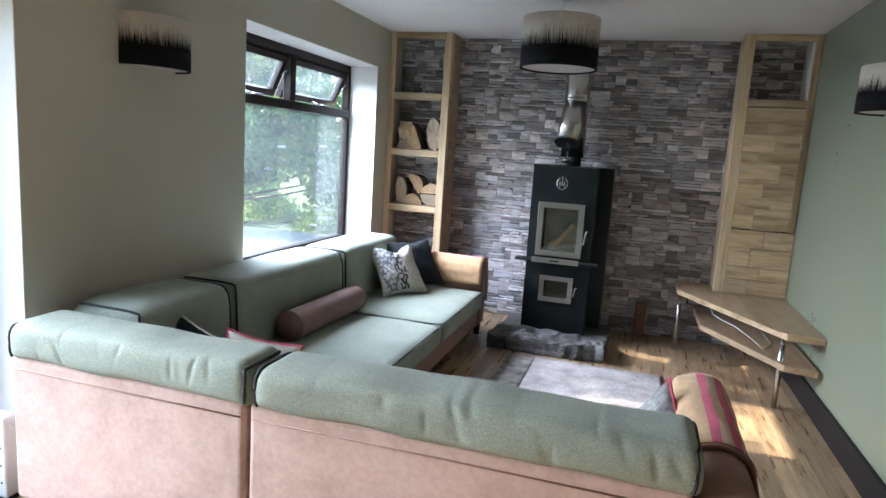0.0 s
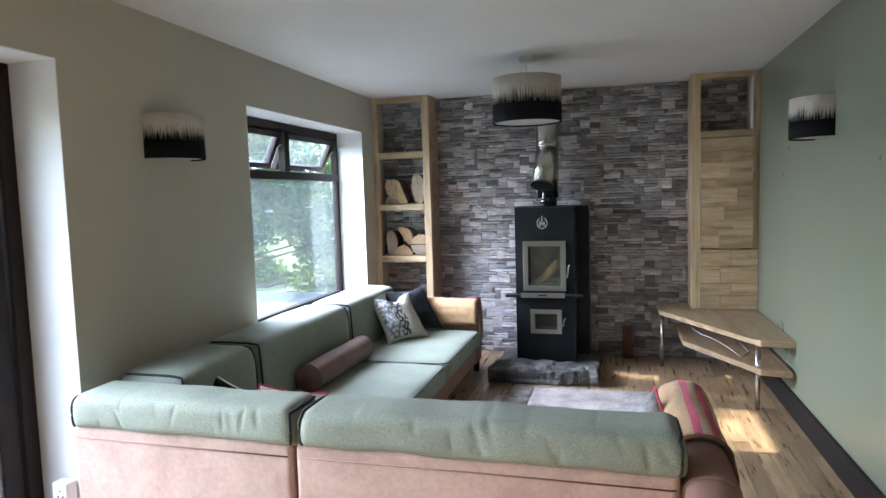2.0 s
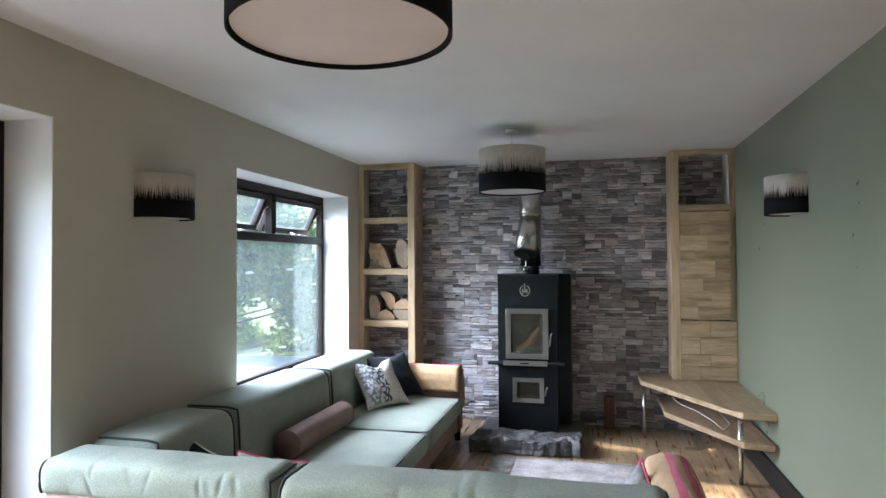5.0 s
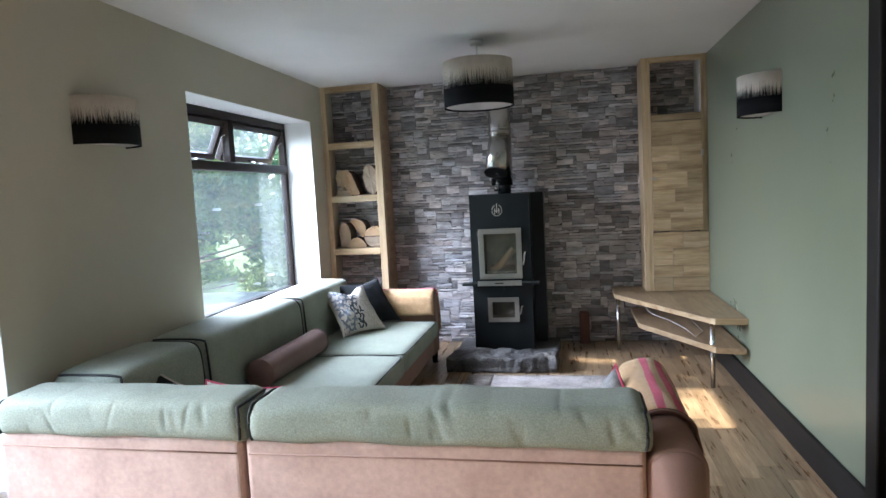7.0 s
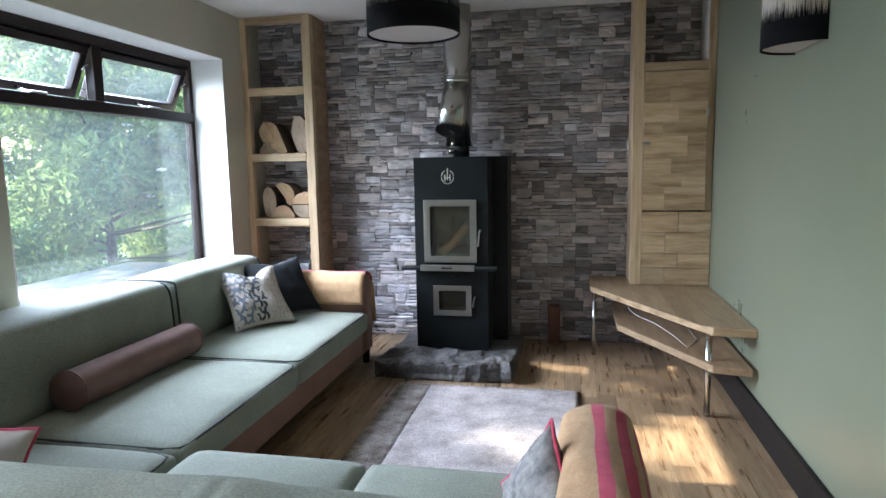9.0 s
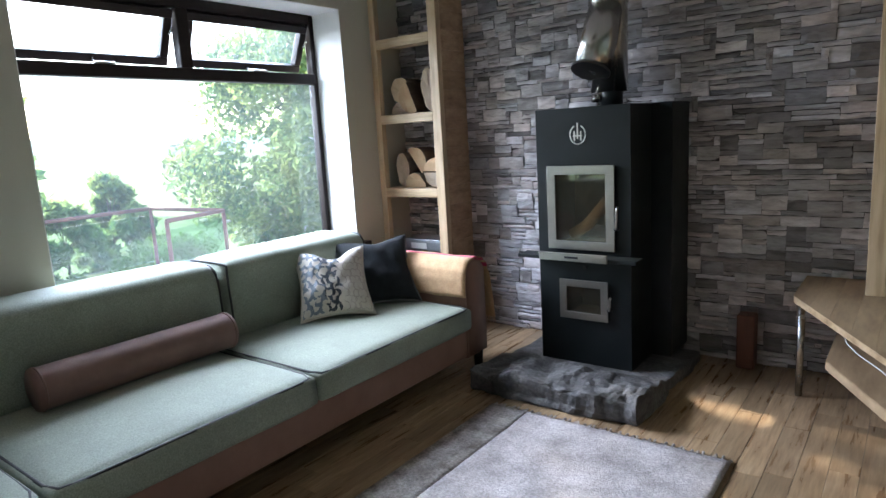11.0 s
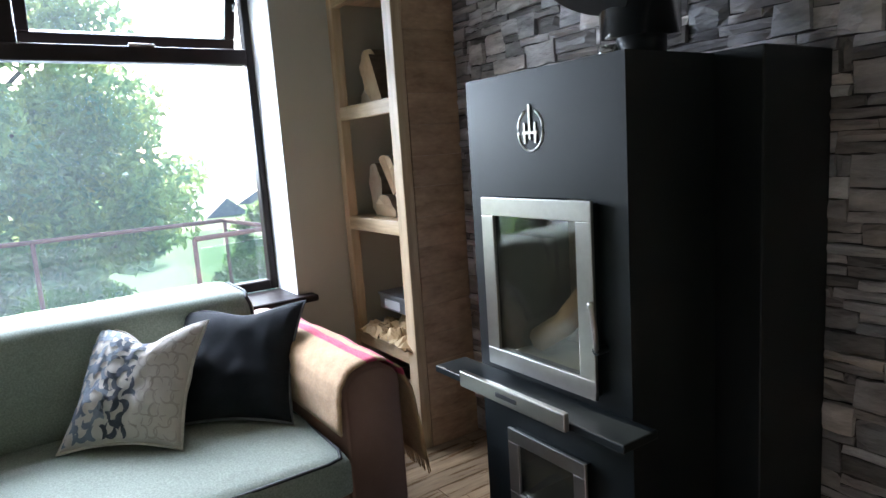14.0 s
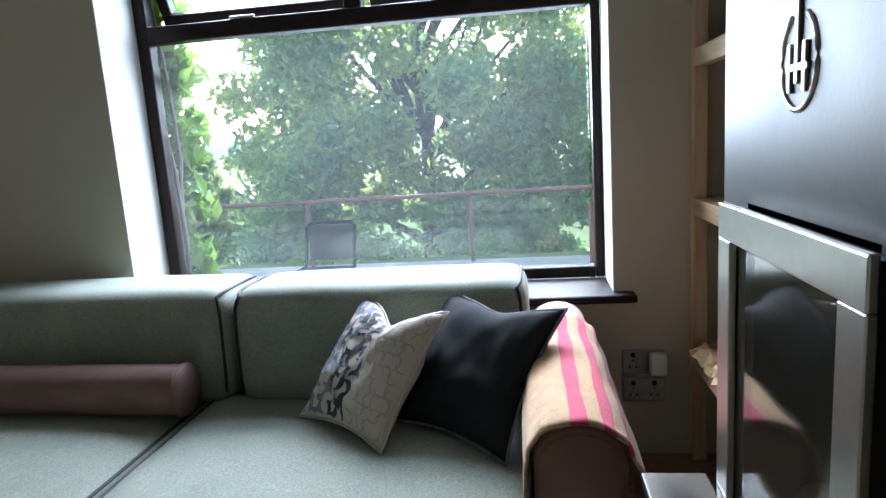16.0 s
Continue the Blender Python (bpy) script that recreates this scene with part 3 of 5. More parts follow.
def log(centre, r, length, kind="round", turn=0.0, grey=False):
    """A log lying along y: whole, half or quarter split, with its cut face to the room."""
    n = 18
    rr = [r * (1 + 0.10 * noise.noise(Vector((math.cos(a) * 1.5 + centre[0] * 9, math.sin(a) * 1.5, centre[2] * 7)))) for a in [2 * math.pi * i / n for i in range(n)]]
    if kind == "oval":
        out = [(rr[i] * 0.95 * math.cos(2 * math.pi * i / n), rr[i] * 2.0 * math.sin(2 * math.pi * i / n)) for i in range(n)]
    elif kind == "round":
        out = [(rr[i] * math.cos(2 * math.pi * i / n), rr[i] * math.sin(2 * math.pi * i / n)) for i in range(n)]
    else:
        span = math.pi if kind == "half" else math.pi * 0.55
        out = [(rr[i] * 1.2 * math.cos(span * i / 10), rr[i] * 1.2 * math.sin(span * i / 10)) for i in range(11)]
        if kind == "quarter":
            out.append((0, 0))
    zs = [p[0] * math.sin(turn) + p[1] * math.cos(turn) for p in out]
    xs = [p[0] * math.cos(turn) - p[1] * math.sin(turn) for p in out]
    lo = min(zs)
    o = (centre[0], centre[1], centre[2] - lo)
    e = thing("log", "split firewood log with a pale cut end, stacked in the shelf" if not grey else "weathered grey firewood log stacked in the shelf", "log", o, "firewood")
    bm = bmesh.new()
    a = [bm.verts.new((o[0] + x, o[1] + 0.004 * math.sin(i * 2.1), o[2] + z)) for i, (x, z) in enumerate(zip(xs, zs))]
    b = [bm.verts.new((o[0] + x * 0.96, o[1] + length, o[2] + z * 0.96)) for x, z in zip(xs, zs)]
    for i in range(len(a)):
        bm.faces.new((a[i - 1], a[i], b[i], b[i - 1]))
    bm.faces.new(b)
    bmesh.ops.recalc_face_normals(bm, faces=bm.faces)
    part("bark", bm, M_BARK, e, smooth=True)
    bm = bmesh.new()
    c = [bm.verts.new((v[0], v[1], v[2])) for v in [(o[0] + x, o[1] + 0.004 * math.sin(i * 2.1) - 0.0005, o[2] + z) for i, (x, z) in enumerate(zip(xs, zs))]]
    mid = bm.verts.new((o[0] + sum(xs) / len(xs), o[1] - 0.004, o[2] + sum(zs) / len(zs)))
    for i in range(len(c)):
        bm.faces.new((c[i - 1], c[i], mid))
    bmesh.ops.recalc_face_normals(bm, faces=bm.faces)
    part("cut_face", bm, M_CUTG if grey else M_CUT, e)
    return e


L1, L2 = SHELVES[2] + 0.001, SHELVES[1] + 0.001
log((-1.965, 5.08, L1), 0.065, 0.18, "half", 0.0, True)
log((-1.962, 5.09, L1 + 0.075), 0.080, 0.17, "round", 0.2)
log((-1.84, 5.05, L1), 0.088, 0.19, "half", 1.95)
log((-1.70, 5.07, L1), 0.070, 0.18, "oval", 0.12, True)
log((-1.70, 5.08, L2), 0.085, 0.18, "half", 3.14, True)
log((-1.70, 5.07, L2 + 0.101), 0.073, 0.18, "half", 0.0)
log((-1.86, 5.06, L2), 0.074, 0.19, "half", 0.0)
log((-1.985, 5.09, L2), 0.058, 0.17, "oval", 0.1, True)
log((-1.87, 5.08, L2 + 0.088), 0.078, 0.17, "half", -0.95)
for x, r in [(-1.98, 0.07), (-1.84, 0.065), (-1.71, 0.06)]:
    log((x, 5.08, 0.002), r, 0.19, "round", x * 3)
log((-1.91, 5.10, 0.135), 0.06, 0.17, "half", 0.2)
log((-1.77, 5.09, 0.125), 0.06, 0.17, "half", -0.3, True)
ZS = SHELVES[0]
tin = thing("tin_box", "shallow grey metal box on crumpled paper in the shelf", "box", (-1.82, 5.15, ZS + 0.1))
part("box_body", B((-1.98, 5.06, ZS + 0.105), (-1.68, 5.25, ZS + 0.165), 0.004), M_GREYBOX, tin)
part("box_lid", B((-1.985, 5.055, ZS + 0.1655), (-1.675, 5.255, ZS + 0.18), 0.004), M_GREYBOX, tin)
part("label_card", B((-1.93, 5.0575, ZS + 0.115), (-1.80, 5.0595, ZS + 0.155)), M_PLASTIC, tin)
bm = bmesh.new()
rng = random.Random(12)
pg = [[None] * 15 for _ in range(21)]
for i in range(21):
    for j in range(15):
        fx, fy = i / 20, j / 14
        rim = min(1.0, 4 * min(fx, 1 - fx, fy + 0.08, 1 - fy))
        zz = 0.052 + 0.05 * noise.noise(Vector((fx * 7, fy * 5, 2.0))) + rng.uniform(-0.016, 0.016) - 0.03 * (1 - rim)
        pg[i][j] = bm.verts.new((-2.03 + 0.44 * fx + rng.uniform(-0.009, 0.009), 4.955 + 0.28 * fy + rng.uniform(-0.009, 0.009) + (0.02 * noise.noise(Vector((fx * 9, 0, 0))) if j == 0 else 0), ZS + min(0.1035, max(0.005, zz * (0.75 + 0.35 * fy)))))
for i in range(20):
    for j in range(14):
        bm.faces.new((pg[i][j], pg[i + 1][j], pg[i + 1][j + 1], pg[i][j + 1]))
for v in [q for q in bmesh.ops.extrude_face_region(bm, geom=list(bm.faces))["geom"] if isinstance(q, bmesh.types.BMVert)]:
    v.co.z -= 0.004
bmesh.ops.triangulate(bm, faces=bm.faces)
bmesh.ops.recalc_face_normals(bm, faces=bm.faces)
single("paper_bag", bm, M_PAPER, "crumpled brown kraft paper on the shelf", "paper")

# ---- corner cupboard ----
CX0, CX1, CY = 0.648, XR - 0.002, 4.947
cup = thing("corner_cupboard", "tall pale oak boxed-in cupboard with an open niche at its top", "cupboard", (0.9, 5.1, 0.5))
part("post", B((CX0, CY, 0.492), (CX0 + 0.068, CY + 0.04, H - 0.002), 0.004), M_OAKV, cup)
part("post", B((CX1 - 0.045, CY + 0.001, 0.98), (CX1, CY + 0.04, H - 0.002), 0.004), M_OAKV, cup)
part("side_panel", B((CX0 + 0.002, CY + 0.041, 0.492), (CX0 + 0.035, YB - 0.016, H - 0.003), 0.003), M_OAKV, cup)
part("top_rail", B((CX0 + 0.068, CY + 0.001, H - 0.045), (CX1 - 0.045, CY + 0.04, H - 0.003), 0.004), M_OAK, cup)
part("niche_shelf", B((CX0 + 0.068, CY + 0.001, 1.872), (CX1 - 0.045, YB - 0.017, 1.925), 0.004), M_OAK, cup)
part("niche_side", B((CX1 - 0.04, CY + 0.041, 1.93), (CX1 - 0.025, YB - 0.017, H - 0.004), 0.002), M_WHITE, cup, "white painted niche side")
cd = part("door", B((CX0 + 0.069, CY - 0.016, 0.987), (CX1 - 0.046, CY + 0.012, 1.866), 0.003), M_OAK, cup, "oak boarded cupboard door")
bz, hs = 0.987, [0.15, 0.085, 0.11, 0.13, 0.09, 0.12, 0.10, 0.094]
for i, hh in enumerate(hs):
    xm = CX0 + 0.069 + (CX1 - CX0 - 0.115) * (0.35, 0.62, 0.45, 0.7, 0.3, 0.55, 0.4, 0.6)[i]
    part("board", B((CX0 + 0.069, CY - 0.02, bz + 0.0004), (xm - 0.0004, CY - 0.0155, bz + hh - 0.0004), 0.0005, 1), M_OAK, cd)
    part("board", B((xm + 0.0004, CY - 0.02, bz + 0.0004), (CX1 - 0.046, CY - 0.0155, bz + hh - 0.0004), 0.0005, 1), M_OAK, cd)
    bz += hh
part("catch", B((CX0 + 0.058, CY - 0.03, 1.405), (CX0 + 0.105, CY - 0.0205, 1.425), 0.004), M_BRUSH, cd, "small metal catch")
part("hinge", B((CX1 - 0.056, CY - 0.026, 1.58), (CX1 - 0.035, CY - 0.0205, 1.63), 0.003), M_BRUSH, cd)
bz = 0.492
for i, hh in enumerate([0.115, 0.095, 0.14, 0.135]):
    part("board", B((CX0 + 0.0685, CY - 0.004, bz + 0.001), (CX1 - (0.2 if i % 2 else 0.28), CY + 0.03, bz + hh - 0.001), 0.002, 1), M_OAK, cup)
    part("board", B((CX1 - (0.2 if i % 2 else 0.28) + 0.002, CY - 0.004, bz + 0.001), (CX1, CY + 0.03, bz + hh - 0.001), 0.002, 1), M_OAK, cup)
    bz += hh

# ---- corner bench ----
bench = thing("corner_bench", "five-sided oak corner bench with lower shelf and steel legs", "bench", (0.85, 4.6, 0))
top_pts = [(0.392, 4.885), (0.946, 3.84), (XR - 0.003, 3.825), (XR - 0.003, YB - 0.018), (0.392, YB - 0.018)]
part("bench_top", prism(top_pts, 0.447, 0.487, 0.003), M_OAK, bench, "pale oak edged top")
part("lower_shelf", prism([(0.55, 4.60), (0.95, 3.83), (XR - 0.024, 3.79), (XR - 0.024, 5.26), (0.55, 5.26)], 0.262, 0.30, 0.003), M_BENCH, bench)
for i in range(9):
    x0 = 0.395 + i * 0.0829
    x1 = min(x0 + 0.0815, XR - 0.006)
    fy = lambda x: (4.885 - (x - 0.369) * 1.935 if x < 0.945 else 3.84 - (x - 0.945) * 0.075) + 0.012
    part("top_plank", prism([(x0, fy(x0)), (x1, fy(x1)), (x1, YB - 0.02), (x0, YB - 0.02)], 0.4875, 0.4905), M_BENCH, bench)
for x, y in [(0.948, 3.93), (0.42, 4.93)]:
    part("leg", C((x, y, 0.004), (x, y, 0.447), 0.0155, 20), M_TUBE, bench, "satin steel tube leg", True)
part("leg", C((1.08, 5.2, 0.004), (1.08, 5.2, 0.447), 0.0155, 20), M_TUBE, bench, "satin steel tube leg", True)
cable = thing("cable", "loose white cable lying on the bench's lower shelf", "cable", (0.75, 4.4, 0.30))
part("wire", tube([(0.60, 4.62, 0.4455), (0.62, 4.55, 0.40), (0.66, 4.48, 0.385), (0.74, 4.36, 0.375), (0.82, 4.22, 0.345), (0.88, 4.13, 0.304), (0.96, 4.3, 0.303), (0.95, 5.0, 0.303)], 0.002, 6), M_PLASTIC, cable, "", True)

# ---- stove ----
st = thing("wood_stove", "tall black steel wood stove with two steel-framed glass doors", "stove", (-0.51, 4.95, 0.066))
ZT, ZB0 = 1.355, 0.066
body = bmesh.new()
for a, b in [((-0.757, 4.70, 1.078), (-0.27, 4.98, ZT)), ((-0.757, 4.70, 0.66), (-0.665, 4.98, 1.078)), ((-0.375, 4.70, 0.66), (-0.27, 4.98, 1.078)),
             ((-0.757, 4.70, 0.49), (-0.27, 4.98, 0.66)), ((-0.757, 4.70, ZB0), (-0.27, 4.98, 0.32)), ((-0.757, 4.70, 0.32), (-0.615, 4.98, 0.49)), ((-0.405, 4.70, 0.32), (-0.27, 4.98, 0.49))]:
    box(body, a, b)
bmesh.ops.remove_doubles(body, verts=body.verts, dist=0.0001)
part("stove_body", body, M_STEEL, st)
part("back_box", B((-0.80, 4.985, ZB0), (-0.168, 5.262, ZT + 0.004), 0.004), M_STEEL, st, "wider black heat shield box")
part("firebox", B((-0.665, 4.94, 0.661), (-0.375, 4.979, 1.077)), M_SOOT, st)
part("firebox_floor", B((-0.664, 4.70, 0.661), (-0.376, 4.939, 0.69), 0.005), M_SOOT, st)
part("ash_pan", B((-0.614, 4.90, 0.321), (-0.406, 4.979, 0.489)), M_DARK, st)


def stove_door(x0, x1, z0, z1, w, hz, hl):
    """A glazed door: a black case that stands proud of the body, a brushed steel face and a lever handle."""
    y0, y1 = 4.674, 4.683
    d = part("door", B((x0, y0, z1 - w), (x1, y1, z1), 0.002), M_BRUSH, st, "brushed steel glazed door")
    part("door_rail", B((x0, y0, z0), (x1, y1, z0 + w), 0.002), M_BRUSH, d)
    part("door_stile", B((x0, y0 + 0.0002, z0 + w), (x0 + w, y1, z1 - w), 0.0015), M_BRUSH, d)
    part("door_stile", B((x1 - w, y0 + 0.0002, z0 + w), (x1, y1, z1 - w), 0.0015), M_BRUSH, d)
    g = 0.006
    for a, b in [((x0 + g, y1 + 0.0005, z1 - w), (x1 - g, 4.6995, z1 - g)), ((x0 + g, y1 + 0.0005, z0 + g), (x1 - g, 4.6995, z0 + w)),
                 ((x0 + g, y1 + 0.0005, z0 + w), (x0 + w - 0.006, 4.6995, z1 - w)), ((x1 - w + 0.006, y1 + 0.0005, z0 + w), (x1 - g, 4.6995, z1 - w))]:
        part("door_case", B(a, b), M_STEEL, d, "black steel door case")
    part("pane", B((x0 + w - 0.005, y1 + 0.001, z0 + w - 0.0004), (x1 - w + 0.005, y1 + 0.006, z1 - w + 0.0004)), G_STOVE, d)
    part("latch", C((x1 + 0.008, 4.699, hz), (x1 + 0.008, 4.668, hz), 0.009, 14), M_STEEL, d)
    part("door_handle", tube([(x1 + 0.008, 4.672, hz), (x1 + 0.012, 4.664, hz + 0.012), (x1 + 0.018, 4.656, hz + hl * 0.45), (x1 + 0.022, 4.646, hz + hl * 0.8), (x1 + 0.032, 4.632, hz + hl)], 0.0062, 8), M_BRUSH, d, "curved steel handle", True)



stove_door(-0.691, -0.341, 0.664, 1.078, 0.043, 0.775, 0.11)
stove_door(-0.636, -0.380, 0.307, 0.51, 0.036, 0.37, 0.075)
part("tray_shelf", B((-0.83, 4.60, 0.622), (-0.21, 4.699, 0.640), 0.003), M_STEEL, st, "black shelf plate between the doors")
strip = part("steel_strip", B((-0.70, 4.585, 0.622), (-0.345, 4.5995, 0.662), 0.003), M_BRUSH, st, "bright steel front strip")
part("maker_mark", B((-0.56, 4.5835, 0.637), (-0.49, 4.586, 0.647)), M_DARK, strip)
part("air_knob", C((-0.50, 4.70, 0.575), (-0.50, 4.682, 0.575), 0.008, 12), M_DARK, st)
# round emblem: a plain ring with upright bars
em = part("emblem", tube([(-0.531 + 0.04 * math.cos(a), 4.7005, 1.226 + 0.045 * math.sin(a)) for a in [radians(115 + 310 * i / 22) for i in range(23)]], 0.0035, 6), M_BRUSH, st, "round steel emblem", True)
for x, z0, z1 in [(-0.548, 1.197, 1.243), (-0.531, 1.205, 1.282), (-0.514, 1.197, 1.243)]:
    part("emblem_bar", B((x - 0.0035, 4.6965, z0), (x + 0.0035, 4.7003, z1), 0.001), M_BRUSH, em)
part("emblem_bar", B((-0.555, 4.6967, 1.217), (-0.507, 4.7002, 1.224), 0.001), M_BRUSH, em)
fl = thing("firewood_piece", "pale split log leaning inside the stove", "log", (-0.52, 4.83, 0.69))
part("wood", tube([(-0.60, 4.76, 0.722), (-0.52, 4.77, 0.775), (-0.415, 4.79, 0.90)], 0.030, 7), M_CUT, fl, "", True)
fl = thing("firewood_piece", "dark half-burnt log inside the stove", "log", (-0.5, 4.86, 0.69))
part("wood", tube([(-0.62, 4.88, 0.725), (-0.52, 4.87, 0.73), (-0.42, 4.86, 0.724)], 0.033, 10), M_BARK, fl, "", True)

flue = thing("flue_pipe", "polished steel flue pipe with a capped angled branch", "flue pipe", (-0.46, 5.06, ZT))
FXc, FYc, FR = -0.515, 5.055, 0.095
part("collar", C((FXc + 0.02, FYc - 0.02, ZT + 0.004), (FXc + 0.02, FYc - 0.02, ZT + 0.10), 0.058, 28), M_STEEL, flue, "black collar", True)
part("pipe", C((FXc, FYc, ZT + 0.075), (FXc, FYc, H - 0.002), FR, 40), M_CHROME, flue, "", True)
part("joint_band", C((FXc, FYc, 1.865), (FXc, FYc, 1.895), FR + 0.004, 40), M_CHROME, flue, "", True)
part("joint_band", C((FXc, FYc, 1.905), (FXc, FYc, 1.915), FR + 0.003, 40), M_CHROME, flue, "", True)
cap, tee = Vector((-0.548, 4.905, 1.54)), Vector((FXc, FYc, 1.86))
br = part("branch", C(tee, cap, FR - 0.002, 36), M_CHROME, flue, "", True)
dd = (cap - tee).normalized()
part("branch_cap", C(cap, cap + dd * 0.012, FR + 0.004, 36), M_CAP, br, "dark reflecting round cap")
part("bracket", tube([cap + dd * 0.016 + Vector((-0.02, 0, 0.02)), cap + dd * 0.018 + Vector((0.03, 0, -0.01))], 0.005, 6), M_DARK, br)
part("valve", C((FXc - 0.05, FYc - 0.09, ZT + 0.045), (FXc - 0.02, FYc - 0.05, ZT + 0.045), 0.020, 16), M_CHROME, flue, "small chrome valve", True)

bm = soft((-0.925, 4.265, 0.001), (-0.075, 5.15, 0.066), 9, 40, 0.0, 0.0)
for v in bm.verts:
    q = Vector((v.co.x * 6, v.co.y * 6, v.co.z * 10))
    edge = min(1.0, max(0.0, (4.66 - v.co.y) / 0.12))
    v.co.x += 0.030 * noise.noise(q) + 0.012 * noise.noise(q * 2.7)
    v.co.y += (0.035 * noise.noise(q + Vector((9, 0, 0))) + 0.018 * noise.noise(q * 2.9)) * edge
    if v.co.z > 0.04:
        v.co.z += (0.048 + 0.028 * noise.noise(q * 1.3) + 0.016 * noise.noise(q * 3.1)) * edge
single("hearth_stone", bm, M_HEARTH, "rough grey stone slab under the stove", "hearth", smooth=False)
single("timber_offcut", B((0.105, 5.145, 0.003), (0.19, 5.235, 0.285), 0.010, 3), M_TIMBER, "upright red-brown hardwood offcut against the slate wall", "timber")

# ---- rug ----
rug = thing("rug", "off-white woven rug, faded darker side band, tasselled edge", "rug", (-0.2, 3.4, 0))
RX0, RX1, RY0, RY1 = -0.735, 0.31, 2.55, 4.155


def flat_cloth(x0, x1, y0, y1, z, n, m, amp=0.003):
    bm = bmesh.new()
    g = [[bm.verts.new((x0 + (x1 - x0) * i / n, y0 + (y1 - y0) * j / m, z + amp * (1 + noise.noise(Vector((i * 0.7, j * 0.5, x0 * 5)))))) for j in range(m + 1)] for i in range(n + 1)]
    for i in range(n):
        for j in range(m):
            bm.faces.new((g[i][j], g[i + 1][j], g[i + 1][j + 1], g[i][j + 1]))
    r = bmesh.ops.extrude_face_region(bm, geom=list(bm.faces))
    for v in [q for q in r["geom"] if isinstance(q, bmesh.types.BMVert)]:
        v.co.z -= 0.005 + 0.5 * amp
    bmesh.ops.recalc_face_normals(bm, faces=bm.faces)
    return bm


part("rug_field", flat_cloth(RX0 + 0.19, RX1, RY0, RY1, 0.011, 30, 44), M_RUG, rug, "", True)
part("rug_border", flat_cloth(RX0, RX0 + 0.19, RY0, RY1, 0.011, 8, 44), M_RUGB, rug, "darker faded band", True)
fr = bmesh.new()
x, k = RX0 + 0.01, 0
while x < RX1:
    cyl(fr, (x, RY1 - 0.004, 0.010), (x + 0.012 * math.sin(k * 1.7), RY1 + 0.028 + 0.01 * math.sin(k * 2.9), 0.006), 0.0042, 5, 0.006)
    x, k = x + 0.017, k + 1
part("fringe", fr, M_RUG, rug, kind="stuff")

# ---- sofas ----


def rolled_arm(bm, a, b, axis):
    """An upholstered arm with a round top, along x or y."""
    n = 10
    a, b = Vector(a), Vector(b)
    w = 1 if axis == "x" else 0
    c, r = (a[w] + b[w]) / 2, (b[w] - a[w]) / 2
    prof = [(a[w], a.z)] + [(c - r * math.cos(math.pi * i / n), b.z - r * 0.75 + r * 0.75 * math.sin(math.pi * i / n)) for i in range(n + 1)] + [(b[w], a.z)]
    l = 1 - w
    rings = []
    for s in (a[l], b[l]):
        rings.append([bm.verts.new((s, p, z) if axis == "x" else (p, s, z)) for p, z in prof])
    k = len(prof)
    for i in range(k):
        bm.faces.new((rings[0][i - 1], rings[0][i], rings[1][i], rings[1][i - 1]))
    bm.faces.new(rings[0])
    bm.faces.new(rings[1])
    bmesh.ops.recalc_face_normals(bm, faces=bm.faces)
    es = [e for f in (f for f in bm.faces if len(f.verts) == k) for e in f.edges]
    bmesh.ops.bevel(bm, geom=list(set(es)), offset=0.012, segments=3, affect="EDGES")
    return bm


def throw(axis, c, w, ztop, s0, s1, inner, outer, flip, seed):
    """A blanket laid over an arm; stripes run along the arm on the outer side of its top."""
    n, r = 20, w / 2 + 0.010
    prof = [(-r - 0.006, ztop + 0.012 - inner + (inner - r * 0.75) * i / 6) for i in range(6)]
    prof += [(-r * math.cos(math.pi * i / n), ztop + 0.012 - r * 0.75 + r * 0.75 * math.sin(math.pi * i / n)) for i in range(n + 1)]
    prof += [(r + 0.012 + 0.010 * i / 8, ztop + 0.012 - r * 0.75 - (outer - r * 0.75) * i / 8) for i in range(1, 9)]
    red = {15, 16, 19, 20, 23, 24}
    bm = bmesh.new()
    m = 26
    g = []
    for j in range(m + 1):
        s = s0 + (s1 - s0) * j / m
        row = []
        for i, (p, z) in enumerate(prof):
            d = 0.006 * noise.noise(Vector((s * 7 + seed, i * 0.35, seed)))
            q = c + flip * (p + (d if p > 0 else -d))
            row.append(bm.verts.new((s, q, z + d) if axis == "x" else (q, s, z + d)))
        g.append(row)
    for j in range(m):
        for i in range(len(prof) - 1):
            f = bm.faces.new((g[j][i], g[j][i + 1], g[j + 1][i + 1], g[j + 1][i]))
            f.material_index = 1 if i in red else 0
            f.smooth = True
    r2 = bmesh.ops.extrude_face_region(bm, geom=list(bm.faces))
    bm.normal_update()
    for v in [q for q in r2["geom"] if isinstance(q, bmesh.types.BMVert)]:
        off = Vector((0, v.co.y - c, v.co.z - (ztop - 0.1))) if axis == "x" else Vector((v.co.x - c, 0, v.co.z - (ztop - 0.1)))
        v.co += off.normalized() * 0.006
    bmesh.ops.recalc_face_normals(bm, faces=bm.faces)
    return bm


def foot(x, y, par):
    part("foot", C((x, y, 0.001), (x, y, 0.10), 0.022, 12, 0.028), M_BLACKWOOD, par)


